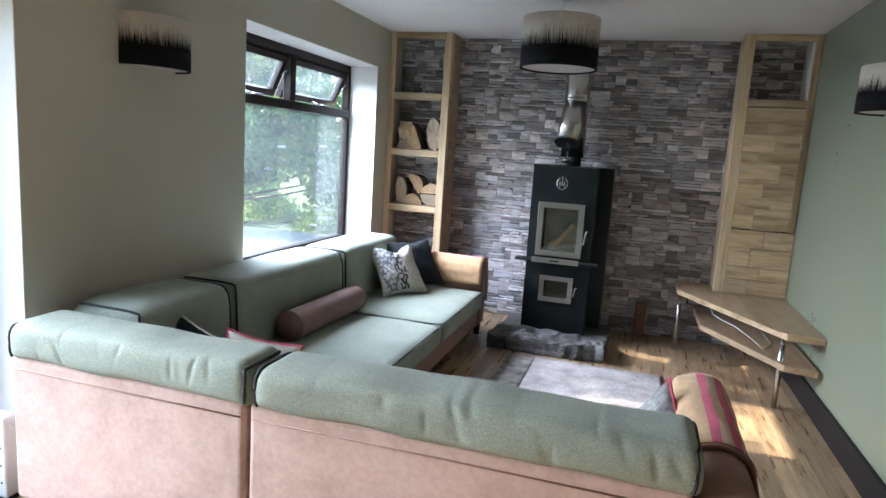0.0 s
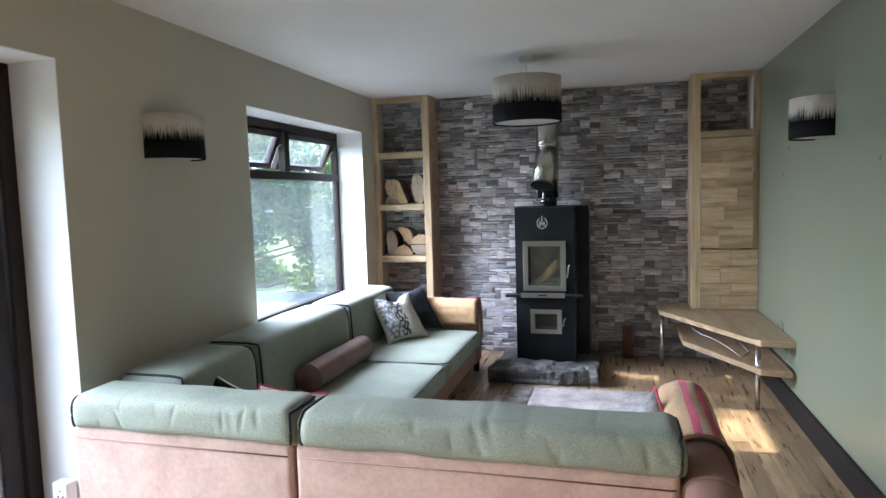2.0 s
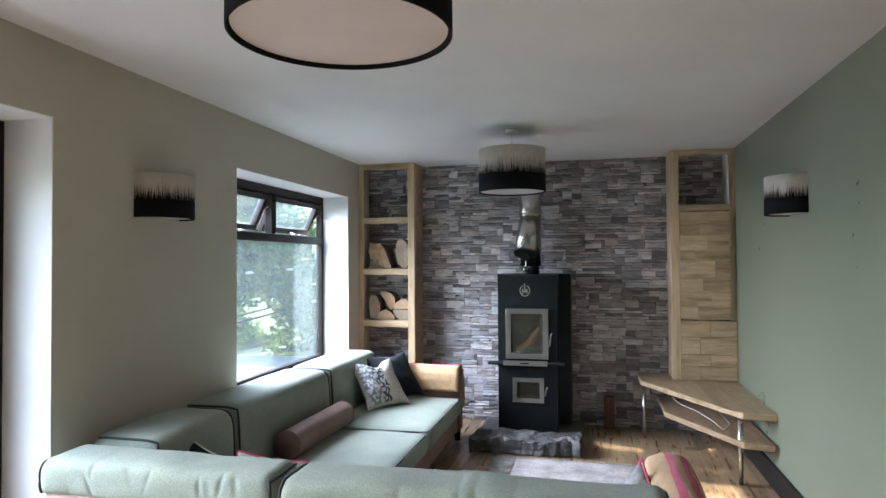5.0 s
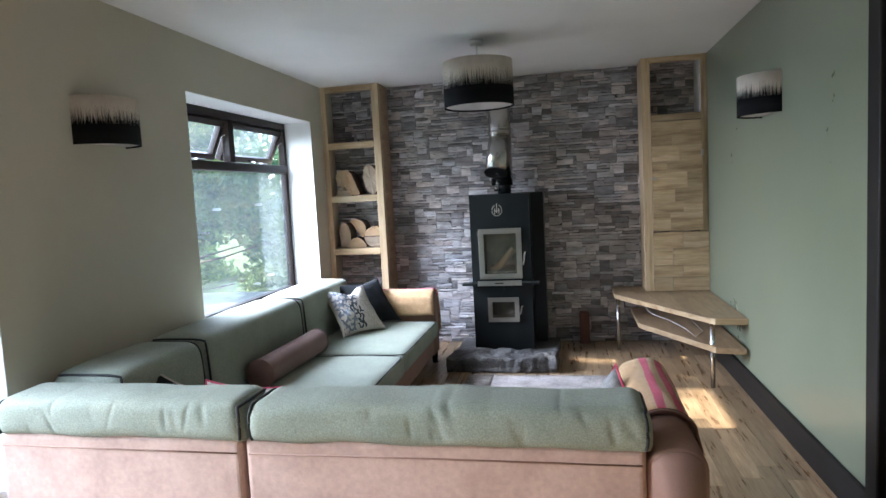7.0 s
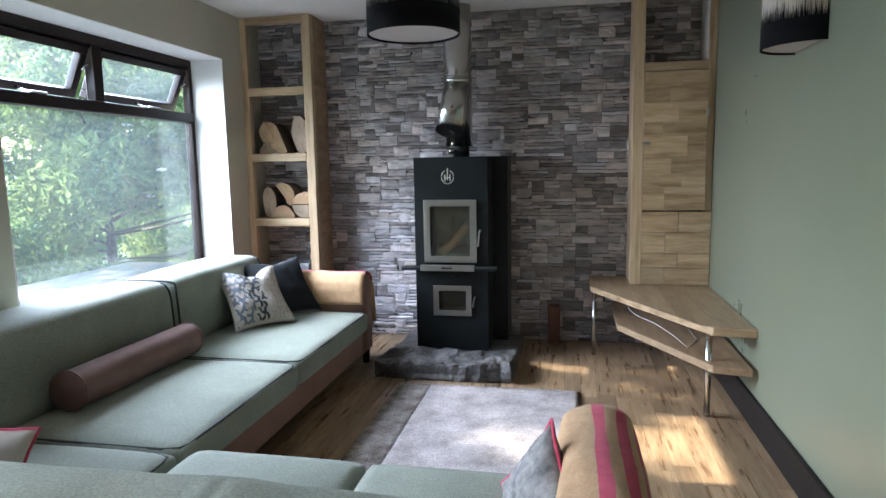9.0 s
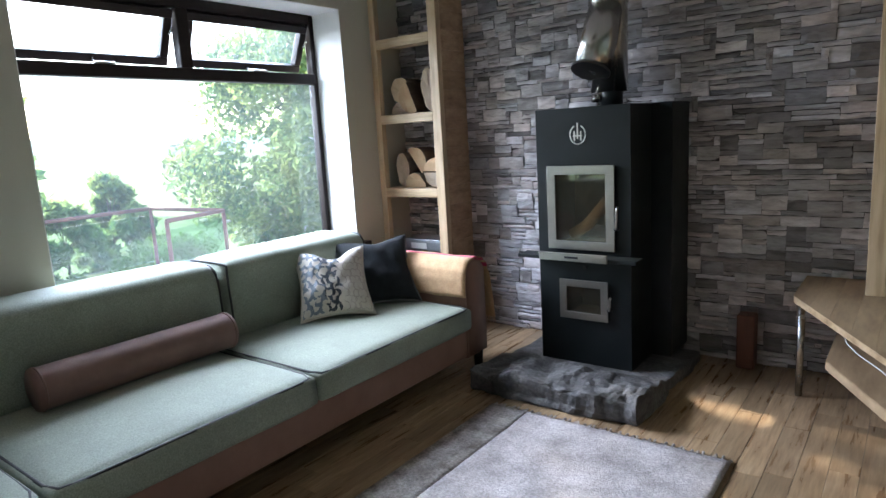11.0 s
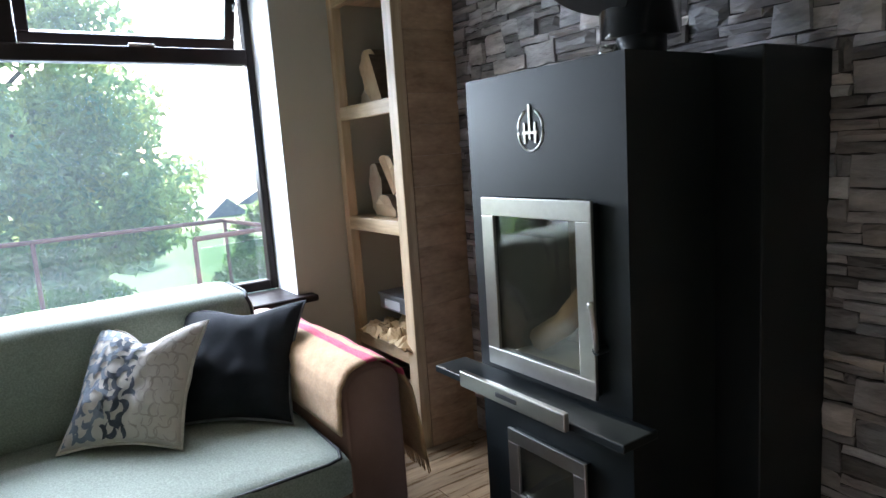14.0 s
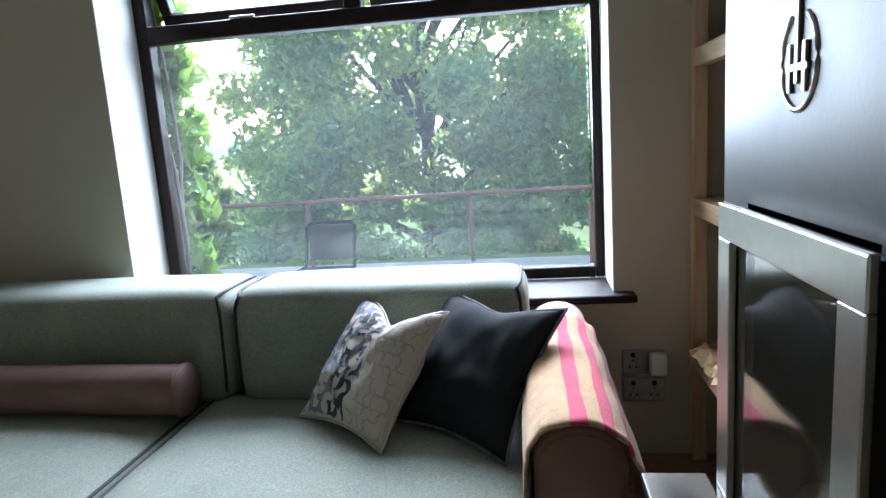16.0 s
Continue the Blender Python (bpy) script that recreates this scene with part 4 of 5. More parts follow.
BK = 1.442
s1 = thing("sofa", "long sage green sofa with brown suede base along the window wall", "sofa", (-1.55, 3.0, 0))
part("base", B((-2.03, 1.63, 0.10), (-1.052, 4.425, 0.265), 0.012), M_BROWN, s1, "brown suede base")
part("back_frame", B((-2.06, 1.63, 0.10), (-1.90, 4.425, 0.60), 0.02, 3), M_BROWN, s1)
part("end_panel", B((-2.045, BK, 0.05), (-1.075, 1.625, 0.602), 0.022, 4), M_SUEDE, s1, "pinkish tan suede back panel")
part("arm", rolled_arm(bmesh.new(), (-2.03, 4.43, 0.09), (-1.045, 4.612, 0.605), "x"), M_BROWN, s1, "brown suede rolled arm", True)
for y0, y1, sd in [(1.71, 2.395, 1), (2.405, 3.362, 2), (3.370, 4.425, 3)]:
    cu = part("seat_cushion", soft((-1.80, y0, 0.255), (-1.008, y1, 0.378), 6, 14, 0.022, 0.004, 4, sd), M_SAGE, s1, "sage green seat cushion", True)
    part("piping", tube([(-1.79, y0 + 0.012, 0.371), (-1.083, y0 + 0.012, 0.371), (-1.030, y0 + 0.03, 0.370), (-1.020, y0 + 0.07, 0.369), (-1.020, y1 - 0.07, 0.369), (-1.030, y1 - 0.03, 0.370), (-1.083, y1 - 0.012, 0.371), (-1.79, y1 - 0.012, 0.371)], 0.006, 6), M_PIPE, cu, "black piping", True)


def back_cushion_x(y0, y1, sd, par):
    """A back cushion that leans on the back along the wall and rolls over its top."""
    a, b, sh = (-2.06, y0, 0.36), (-1.70, y1, 0.750), (-0.02, 0)
    cu = part("back_cushion", soft(a, b, 5.5, (14, 30, 16), 0.0, 0.005, 4, sd, sh), M_SAGE, par, "sage green back cushion", True)
    path = [(1, 0, z / 10) for z in range(-8, 10)] + [(1, 0, 1)] + [(x / 10, 0, 1) for x in range(9, -9, -1)]
    for sy in (-0.985, 0.985):
        part("piping", tube([soft_point(Vector((p[0] * 1.012, sy, p[2] * 1.012)), a, b, 5.5, 0, sh) for p in path], 0.0055, 6), M_PIPE, cu, "black piping", True)


for y0, y1, sd in [(1.70, 2.30, 4), (2.302, 3.469, 5), (3.471, 4.43, 6)]:
    back_cushion_x(y0, y1, sd, s1)


def back_cushion_y(x0, x1, sd, par):
    """A loose cushion slung over the low back, creased where it is pulled tight."""
    a, b = (x0, 1.418, 0.590), (x1, 1.655, 0.735)
    rng = random.Random(sd)
    folds = [(x0 + 0.06 + (x1 - x0 - 0.12) * rng.random() ** 0.8, rng.uniform(-0.5, 0.5), rng.uniform(0.006, 0.016), rng.uniform(0.002, 0.007), rng.uniform(0.61, 0.76), rng.uniform(0.02, 0.06)) for _ in range(int((x1 - x0) * 12))]

    def droop(w):
        if w.z < 0.66 and w.y > 1.628:
            w.z -= (w.y - 1.628) / 0.027 * 0.2
        e = min(w.x - x0, x1 - w.x)
        if e < 0.06:
            w.z -= 0.022 * (1 - e / 0.06) ** 2
        return w

    bm = soft(a, b, 3.4, (150, 14, 16), 0.0, 0.009, 5, sd)
    for v in bm.verts:
        if v.co.y < 1.60:
            for xk, sl, wd, dp, zk, zl in folds:
                u = (v.co.x - xk - sl * (v.co.z - zk)) / wd
                if abs(u) < 3:
                    g = dp * math.exp(-u * u) * math.exp(-((v.co.z - zk) / zl) ** 2)
                    v.co.y += g
                    v.co.z -= g * 0.4
            v.co.y += 0.006 * noise.noise(Vector((v.co.x * 5, v.co.z * 7, sd)))
        droop(v.co)
    cu = part("back_cushion", bm, M_SAGE, par, "creased sage green cushion over the back", True)
    path = [(0, 1, z / 10) for z in range(-9, 10)] + [(0, y / 10, 1) for y in range(10, -10, -1)]
    for sx in (-0.985, 0.985):
        part("piping", tube([droop(soft_point(Vector((sx, -p[1] * 1.01, p[2] * 1.02)), a, b, 3.4)) for p in path], 0.0055, 6), M_PIPE, cu, "black piping", True)


back_cushion_y(-2.04, -1.049, 7, s1)
for x, y in [(-1.08, 4.56), (-2.0, 4.56), (-2.0, 1.6), (-1.1, 2.6)]:
    foot(x, y, s1)

part("seam", tube([(-2.03, BK - 0.001, 0.555), (-1.5, BK - 0.002, 0.552), (-1.09, BK - 0.001, 0.55)], 0.0028, 6), M_BROWN, s1, "", True)
s2 = thing("sofa", "sage green sofa with pinkish tan suede back standing across the room", "sofa", (-0.35, 1.9, 0))
part("base", B((-1.03, 1.63, 0.10), (0.243, 2.42, 0.265), 0.012), M_BROWN, s2, "brown suede base")
part("back_panel", B((-1.061, BK, 0.05), (0.242, 1.625, 0.602), 0.022, 4), M_SUEDE, s2, "pinkish tan suede back panel")
part("seam", tube([(-1.045, BK - 0.001, 0.55), (-0.4, BK - 0.002, 0.553), (0.23, BK - 0.001, 0.55)], 0.0028, 6), M_BROWN, s2, "", True)
part("arm", rolled_arm(bmesh.new(), (0.245, BK + 0.002, 0.06), (0.42, 2.385, 0.605), "y"), M_BROWN, s2, "brown suede rolled arm", True)
for x0, x1, sd in [(-0.97, -0.37, 8), (-0.36, 0.24, 9)]:
    part("seat_cushion", soft((x0, 1.69, 0.255), (x1, 2.44, 0.378), 6, 12, 0.022, 0.004, 4, sd), M_SAGE, s2, "sage green seat cushion", True)
back_cushion_y(-1.046, 0.262, 10, s2)
for x, y in [(0.33, 1.52), (0.33, 2.33), (-1.0, 2.36), (-1.0, 1.52)]:
    foot(x, y, s2)

bl = thing("blanket", "camel wool blanket, raspberry stripes, over the arm by the stove", "blanket", (-1.4, 4.52, 0.6), "striped blankets")
bm = throw("x", 4.521, 0.182, 0.605, -1.80, -1.04, 0.19, 0.36, 1, 1.0)
for v in bm.verts:
    if v.co.y > 4.60 and v.co.z < 0.54:
        v.co.y += 0.15 * (0.54 - v.co.z)
part("cloth", bm, [M_BLANKET, M_STRIPE], bl)
fr = bmesh.new()
rng = random.Random(9)
for i in range(70):
    x = -1.79 + 0.74 * i / 69
    cyl(fr, (x, 4.686, 0.264), (x + rng.uniform(-0.006, 0.006), 4.694 + rng.uniform(-0.004, 0.008), 0.205 + rng.uniform(0, 0.015)), 0.0035, 5, 0.002)
part("fringe", fr, M_BLANKET, bl, "golden wool fringe", kind="stuff")
bl = thing("blanket", "camel wool blanket, raspberry stripes, over the short sofa's arm", "blanket", (0.315, 2.0, 0.6), "striped blankets")
part("cloth", throw("y", 0.3325, 0.176, 0.605, 1.74, 2.392, 0.19, 0.33, 1, 5.0), [M_BLANKET, M_STRIPE], bl)

for k, (mt, rr) in enumerate([(M_TIMBER, 0.007), (M_BROWN, 0.006), (M_TIMBER, 0.006)]):
    r = 0.176 / 2 + 0.016 - 0.001 * k
    arc = [(-r * math.cos(math.pi * i / 16), 0.619 - r * 0.75 + r * 0.75 * math.sin(math.pi * i / 16)) for i in range(3, 17)] + [(r + 0.012 + 0.008 * i / 4, 0.619 - r * 0.75 - 0.058 * i) for i in range(1, 5)]
    part("hem", tube([(0.3325 + p, 1.738 - 0.011 * k + 0.004 * math.sin(p * 40 + k), z) for p, z in arc], rr, 6), mt, bl, "dark red bound hem", True)

# scatter cushions


def cushion(name, label, w, h, t, m, material, pipe, seed, chop=0.0):
    e = thing(name, label, "cushion", m.translation)
    part("cover", pillow(w, h, t, m, 20, 0.13, 0.012, seed, False, chop), material, e, "", True)
    part("piping", tube(pillow_rim(pillow(w, h, t, m, 20, 0.13, 0.012, seed, True, chop)), 0.005, 6, True), pipe, e, "", True)
    return e


def stand(x, y, z, yaw, lean, roll=0):
    """A cushion's pose: front turned to yaw degrees, leaning back."""
    return pose(x, y, z, 0, 0, yaw) @ pose(0, 0, 0, -lean, 0, 0) @ pose(0, 0, 0, 0, roll, 0)


dark = stand(-1.535, 4.272, 0.555, 54, 42, 0)
cushion("cushion", "charcoal navy cushion with grey piping leaning on the sofa arm", 0.43, 0.43, 0.14, dark, M_NAVY, M_PIPEG, 1, 0.05)
pat = stand(-1.553, 3.98, 0.555, 53, 42, 0)
ce = cushion("cushion", "cream cushion printed with charcoal and taupe petals", 0.37, 0.41, 0.13, pat, M_CREAM, M_CREAM, 2, 0.15)
at = pillow(0.37, 0.41, 0.13, pat, 20, 0.13, 0.012, 2, True, 0.15)
rnd = random.Random(4)
for name, mt, u0, u1 in [("slate_petals", M_MOTIF_S, -0.97, -0.30), ("dark_petals", M_MOTIF_D, -0.30, 0.14), ("pale_petals", M_MOTIF_L, 0.20, 0.95)]:
    bm = bmesh.new()
    cols = round((u1 - u0) / 0.165)
    for i in range(cols):
        for j in range(10):
            u, v = u0 + (u1 - u0) * (i + 0.3 + 0.4 * (j % 2)) / cols, -0.93 + 1.86 * (j + 0.5) / 10
            a0 = rnd.choice((0, 1, 2, 3)) * math.pi / 2 + rnd.uniform(-0.3, 0.3)
            thick = 0.032 if mt == M_MOTIF_L else 0.095
            outer, inner = [], []
            for q in range(11):
                a, k = a0 + radians(215) * q / 10, math.sin(math.pi * q / 10) ** 0.5
                outer.append((u + 0.112 * math.cos(a), v + 0.112 * math.sin(a)))
                inner.append((u + (0.111 - thick * k) * math.cos(a), v + (0.111 - thick * k) * math.sin(a)))
            lift = pat.to_3x3() @ Vector((0, -0.0014 - 0.0006 * rnd.random(), 0))
            vo, vi = [[bm.verts.new(at(max(-0.95, min(0.95, x)), max(-0.95, min(0.95, y)), -1) + lift) for x, y in ring] for ring in (outer, inner)]
            for q in range(10):
                bm.faces.new((vo[q], vo[q + 1], vi[q + 1], vi[q]))
    part(name, bm, mt, ce, kind="stuff")
bo = thing("bolster", "pinkish brown velvet bolster lying on the seat", "cushion", (-1.6, 3.02, 0.5))
p0, p1 = Vector((-1.615, 2.62, 0.472)), Vector((-1.60, 3.37, 0.472))
part("cover", tube([p0 + Vector((0, -0.012, 0))] + [p0 + (p1 - p0) * i / 8 for i in range(9)] + [p1 + Vector((0, 0.012, 0))], 0.078, 26), M_BOLSTER, bo, "", True)
for q in (p0, p1):
    part("piping", tube([q + Vector((0.079 * math.cos(a), 0, 0.079 * math.sin(a))) for a in [2 * math.pi * i / 24 for i in range(24)]], 0.004, 6, True), M_BOLSTER, bo, "", True)
cushion("cushion", "charcoal navy cushion with cream piping in the sofa corner", 0.34, 0.30, 0.12, stand(-1.66, 1.90, 0.505, 12, 18, 24), M_NAVY, M_CREAM, 3)
cushion("cushion", "pale pink and cream cushion in the sofa corner", 0.32, 0.28, 0.12, stand(-1.40, 2.00, 0.47, 25, 18, 12), M_CREAM, M_STRIPE, 4)
cushion("cushion", "grey patterned cushion with a rust back beside the arm", 0.30, 0.28, 0.10, stand(0.18, 2.12, 0.462, -62, 20, 30), M_GREYW, M_STRIPE, 5)


# ---- lamps ----
def fringe_band(cx, cy, r, z0, z1, n, half=False, a0=0.0, seed=1):
    """Fine dark strokes that rise unevenly from the black band."""
    rng = random.Random(seed)
    bm = bmesh.new()
    for i in range(n):
        a = a0 + (math.pi if half else 2 * math.pi) * (i + rng.random()) / n
        zt = z0 + (z1 - z0) * (0.25 + 0.75 * rng.random() ** 1.4)
        w = 0.0022 if rng.random() < 0.7 else 0.0042
        o = Vector((math.cos(a), math.sin(a), 0))
        t = Vector((-math.sin(a), math.cos(a), 0))
        c = Vector((cx, cy, 0)) + o * (r + 0.0012)
        vs = [bm.verts.new(c - t * w / 2 + Vector((0, 0, z0))), bm.verts.new(c + t * w / 2 + Vector((0, 0, z0))), bm.verts.new(c + Vector((0, 0, zt)))]
        bm.faces.new(vs)
    return bm


def ring_shell(cx, cy, r, z0, z1, th, n=56, half=False, a0=0.0, squash=1.0):
    bm = bmesh.new()
    k = n if not half else n // 2 + 1
    rows = []
    for rr, z in [(r, z0), (r, z1), (r - th, z1), (r - th, z0)]:
        rows.append([bm.verts.new((cx + rr * math.cos(a0 + 2 * math.pi * i / n), cy + rr * math.sin(a0 + 2 * math.pi * i / n), z)) for i in range(k)])
    for i in range(k if not half else k - 1):
        for q in range(4):
            a, b = rows[q], rows[(q + 1) % 4]
            j = (i + 1) % k
            bm.faces.new((a[i], a[j], b[j], b[i]))
    bmesh.ops.recalc_face_normals(bm, faces=bm.faces)
    return bm


def pendant(cx, cy, r, z0, z1, label):
    e = thing("pendant_lamp", label, "ceiling lamp", (cx, cy, H), "drum pendant lamps")
    zb = z0 + (z1 - z0) * 0.38
    part("ceiling_rose", C((cx, cy, H - 0.03), (cx, cy, H - 0.001), 0.045, 24), M_PLASTIC, e, "white ceiling rose", True)
    part("flex", C((cx, cy, z1 - 0.04), (cx, cy, H - 0.03), 0.004, 8), M_PLASTIC, e)
    sh = part("shade", ring_shell(cx, cy, r, zb, z1, 0.003), M_SHADE, e, "cream drum shade", True)
    part("black_band", ring_shell(cx, cy, r + 0.0015, z0, zb + 0.002, 0.006), M_SHADEB, sh, "black velvet band", True)
    part("brushed_pattern", fringe_band(cx, cy, r, zb, zb + (z1 - zb) * 0.72, 620, seed=int(cy * 10)), M_SHADEB, sh, kind="stuff")
    part("diffuser", C((cx, cy, z0 + 0.010), (cx, cy, z0 + 0.015), r - 0.008, 56), M_DIFF, e, "white diffuser disc")
    for a in (0, 2.1, 4.2):
        part("spoke", tube([(cx, cy, z1 - 0.03), (cx + (r - 0.004) * math.cos(a), cy + (r - 0.004) * math.sin(a), z1 - 0.006)], 0.003, 5), M_TUBE, e)


pendant(-0.518, 3.80, 0.230, 1.945, 2.24, "cream and black drum pendant before the stove")
pendant(-0.488, 0.675, 0.233, 1.945, 2.24, "cream and black drum pendant over the back of the sofa")


def sconce(x, y, z, face, label):
    e = thing("wall_lamp", label, "wall lamp", (x, y, z), "half drum wall lamps")
    a0 = -math.pi / 2 if face > 0 else math.pi / 2
    zb = z + 0.085
    sh = part("shade", ring_shell(x, y, 0.172, zb, z + 0.215, 0.003, 56, True, a0), M_SHADE, e, "cream half drum shade", True)
    part("black_band", ring_shell(x, y, 0.1735, z, zb + 0.002, 0.006, 56, True, a0), M_SHADEB, sh, "black velvet band", True)
    part("brushed_pattern", fringe_band(x, y, 0.172, zb, z + 0.185, 260, True, a0, 3), M_SHADEB, sh, kind="stuff")
    d = prism([(x + face * 0.001, y - 0.166)] + [(x + face * 0.166 * math.cos(t), y + 0.166 * math.sin(t)) for t in [radians(-88 + 176 * i / 20) for i in range(21)]] + [(x + face * 0.001, y + 0.166)], z + 0.008, z + 0.012)
    part("diffuser", d, M_DIFF, e, "white diffuser")
    part("back_plate", B((min(x, x + face * 0.02), y - 0.06, z + 0.03), (max(x, x + face * 0.02), y + 0.06, z + 0.16), 0.004), M_PLASTIC, e)


sconce(XL, 2.19, 1.69, 1, "half drum wall lamp on the grey wall")
sconce(XR, 3.345, 1.722, -1, "half drum wall lamp on the green wall")


# ---- sockets ----
def socket(y, z, x=XL + 0.001):
    e = thing("wall_socket", "brushed steel double socket on the grey wall", "socket", (x, y, z), "wall sockets")
    part("plate", B((x, y - 0.073, z - 0.043), (x + 0.010, y + 0.073, z + 0.043), 0.004), M_GREYBOX, e)
    for yy in (y - 0.036, y + 0.036):
        part("rocker", B((x + 0.0102, yy - 0.008, z + 0.018), (x + 0.014, yy + 0.008, z + 0.034), 0.002), M_DARK, e)
        for dy, dz in ((0, 0.006), (-0.011, -0.018), (0.011, -0.018)):
            part("pin_hole", B((x + 0.0101, yy + dy - 0.003, z + dz - 0.004), (x + 0.0107, yy + dy + 0.003, z + dz + 0.004)), M_DARK, e)


socket(4.82, 0.355)
socket(4.82, 0.25)
plug = thing("plug_adapter", "white plug-in adapter in the socket", "plug", (XL, 4.86, 0.355))
part("housing", B((XL + 0.0155, 4.835, 0.315), (XL + 0.06, 4.895, 0.395), 0.012, 3), M_PLASTIC, plug)
ext = thing("extension_lead", "white multi-way socket strip standing by the terrace door", "extension lead", (-2.17, 1.50, 0))
part("housing", B((-2.215, 1.48, 0.001), (-2.14, 1.535, 0.33), 0.008), M_PLASTIC, ext)
for i in range(4):
    for dx, dz in ((0, 0.012), (-0.012, -0.012), (0.012, -0.012)):
        part("pin_hole", B((-2.1725 + dx - 0.004, 1.4785, 0.285 - 0.07 * i + dz - 0.004), (-2.1725 + dx + 0.004, 1.4798, 0.285 - 0.07 * i + dz + 0.004)), M_DARK, ext)

# ---- outside ----
GZ = -0.12


def ground_z(x, y):
    d = max(0.0, -x - 7.0)
    return GZ - 5.0 * (1 - math.exp(-d / 14.0)) + 0.15 * noise.noise(Vector((x * 0.2, y * 0.2, 0))) * min(1, d / 3)


bm = bmesh.new()
xs = [-2000, -900, -400, -200, -120, -80, -55, -40, -30, -24, -20, -17, -14, -12, -10, -9, -8, -7.2, -5, -2.385, 4, 60, 400, 2000]
ys = [-2000, -700, -250, -100, -50, -25, -14, -8, -4, 0, 3, 6, 9, 12, 16, 25, 50, 100, 250, 700, 2000]
g = [[bm.verts.new((x, y, min(GZ, ground_z(x, y)) if x < -7 else GZ)) for y in ys] for x in xs]
for i in range(len(xs) - 1):
    for j in range(len(ys) - 1):
        bm.faces.new((g[i][j], g[i + 1][j], g[i + 1][j + 1], g[i][j + 1]))
single("ground", bm, M_GRASS, "sloping green garden and fields", "ground", smooth=True, kind="structure")
terr = single("pavement", B((-6.28, -4, GZ - 0.02), (X0 - 0.001, 9.0, -0.06)), M_PAVE, "pale paved terrace outside the window", "terrace", kind="structure")

rail = thing("balustrade", "red-brown metal balustrade with greenish glass panels round the terrace", "balustrade", (-6.2, 2, -0.06))
RZ = 0.63
runs = [((-6.2, -3.2), (-6.2, -1.2)), ((-6.2, -1.2), (-6.2, 0.6)), ((-6.2, 0.6), (-6.2, 2.15)), ((-6.2, 2.15), (-6.2, 3.85)), ((-6.2, 3.85), (-6.2, 5.55)), ((-6.2, 5.55), (-4.9, 5.62)), ((-4.9, 5.62), (-4.72, 4.9))]
for i, (p, q) in enumerate(runs):
    part("top_rail", tube([(p[0], p[1], RZ), (q[0], q[1], RZ)], 0.022, 10), M_RAIL, rail, "", True)
    part("post", C((q[0], q[1], -0.06), (q[0], q[1], RZ), 0.020, 10), M_RAIL, rail, "", True)
    d = Vector((q[0] - p[0], q[1] - p[1], 0))
    u = d.normalized()
    o = Vector((-u.y, u.x, 0)) * 0.005
    bm = bmesh.new()
    P, Q = Vector((*p, 0)) + u * 0.04, Vector((*q, 0)) - u * 0.04
    vs = [bm.verts.new(c + Vector((0, 0, z))) for z in (0.02, 0.55) for c in (P - o, P + o, Q + o, Q - o)]
    for f in ((0, 1, 2, 3), (7, 6, 5, 4), (0, 4, 5, 1), (1, 5, 6, 2), (2, 6, 7, 3), (3, 7, 4, 0)):
        bm.faces.new([vs[j] for j in f])
    pg = part("glass_panel", bm, G_BAL, rail)
    pg.visible_shadow = False

gc = thing("garden_chair", "black metal garden chair with a mesh back on the terrace", "chair", (-4.3, 2.93, -0.06))
for y in (2.73, 3.11):
    part("frame_side", tube([(-4.05, y, -0.055), (-4.1, y, 0.30), (-4.45, y, 0.28), (-4.55, y, 0.58), (-4.56, y + (0.03 if y < 2.9 else -0.03), 0.605)], 0.014, 8), M_SHADEB, gc, "", True)
    part("rear_leg", tube([(-4.56, y, -0.055), (-4.42, y, 0.28)], 0.013, 8), M_SHADEB, gc, "", True)
part("top_tube", tube([(-4.56, 2.76, 0.605), (-4.56, 3.08, 0.605)], 0.014, 8), M_SHADEB, gc, "", True)
part("back_mesh", B((-4.55, 2.74, 0.32), (-4.535, 3.10, 0.59), 0.003), M_MESHSEAT, gc)
part("seat", B((-4.46, 2.74, 0.27), (-4.10, 3.10, 0.285), 0.004), M_MESHSEAT, gc)


def limb(bm, p, q, r0, r1, seed, n=6):
    p, q = Vector(p), Vector(q)
    prev, pr = p, r0
    for i in range(1, n + 1):
        t = i / n
        c = p.lerp(q, t) + noise.noise_vector(Vector((seed, t * 2, 0))) * (q - p).length * 0.06 * math.sin(math.pi * t)
        r = r0 + (r1 - r0) * t
        cyl(bm, prev, c, pr, 8, r)
        prev, pr = c, r


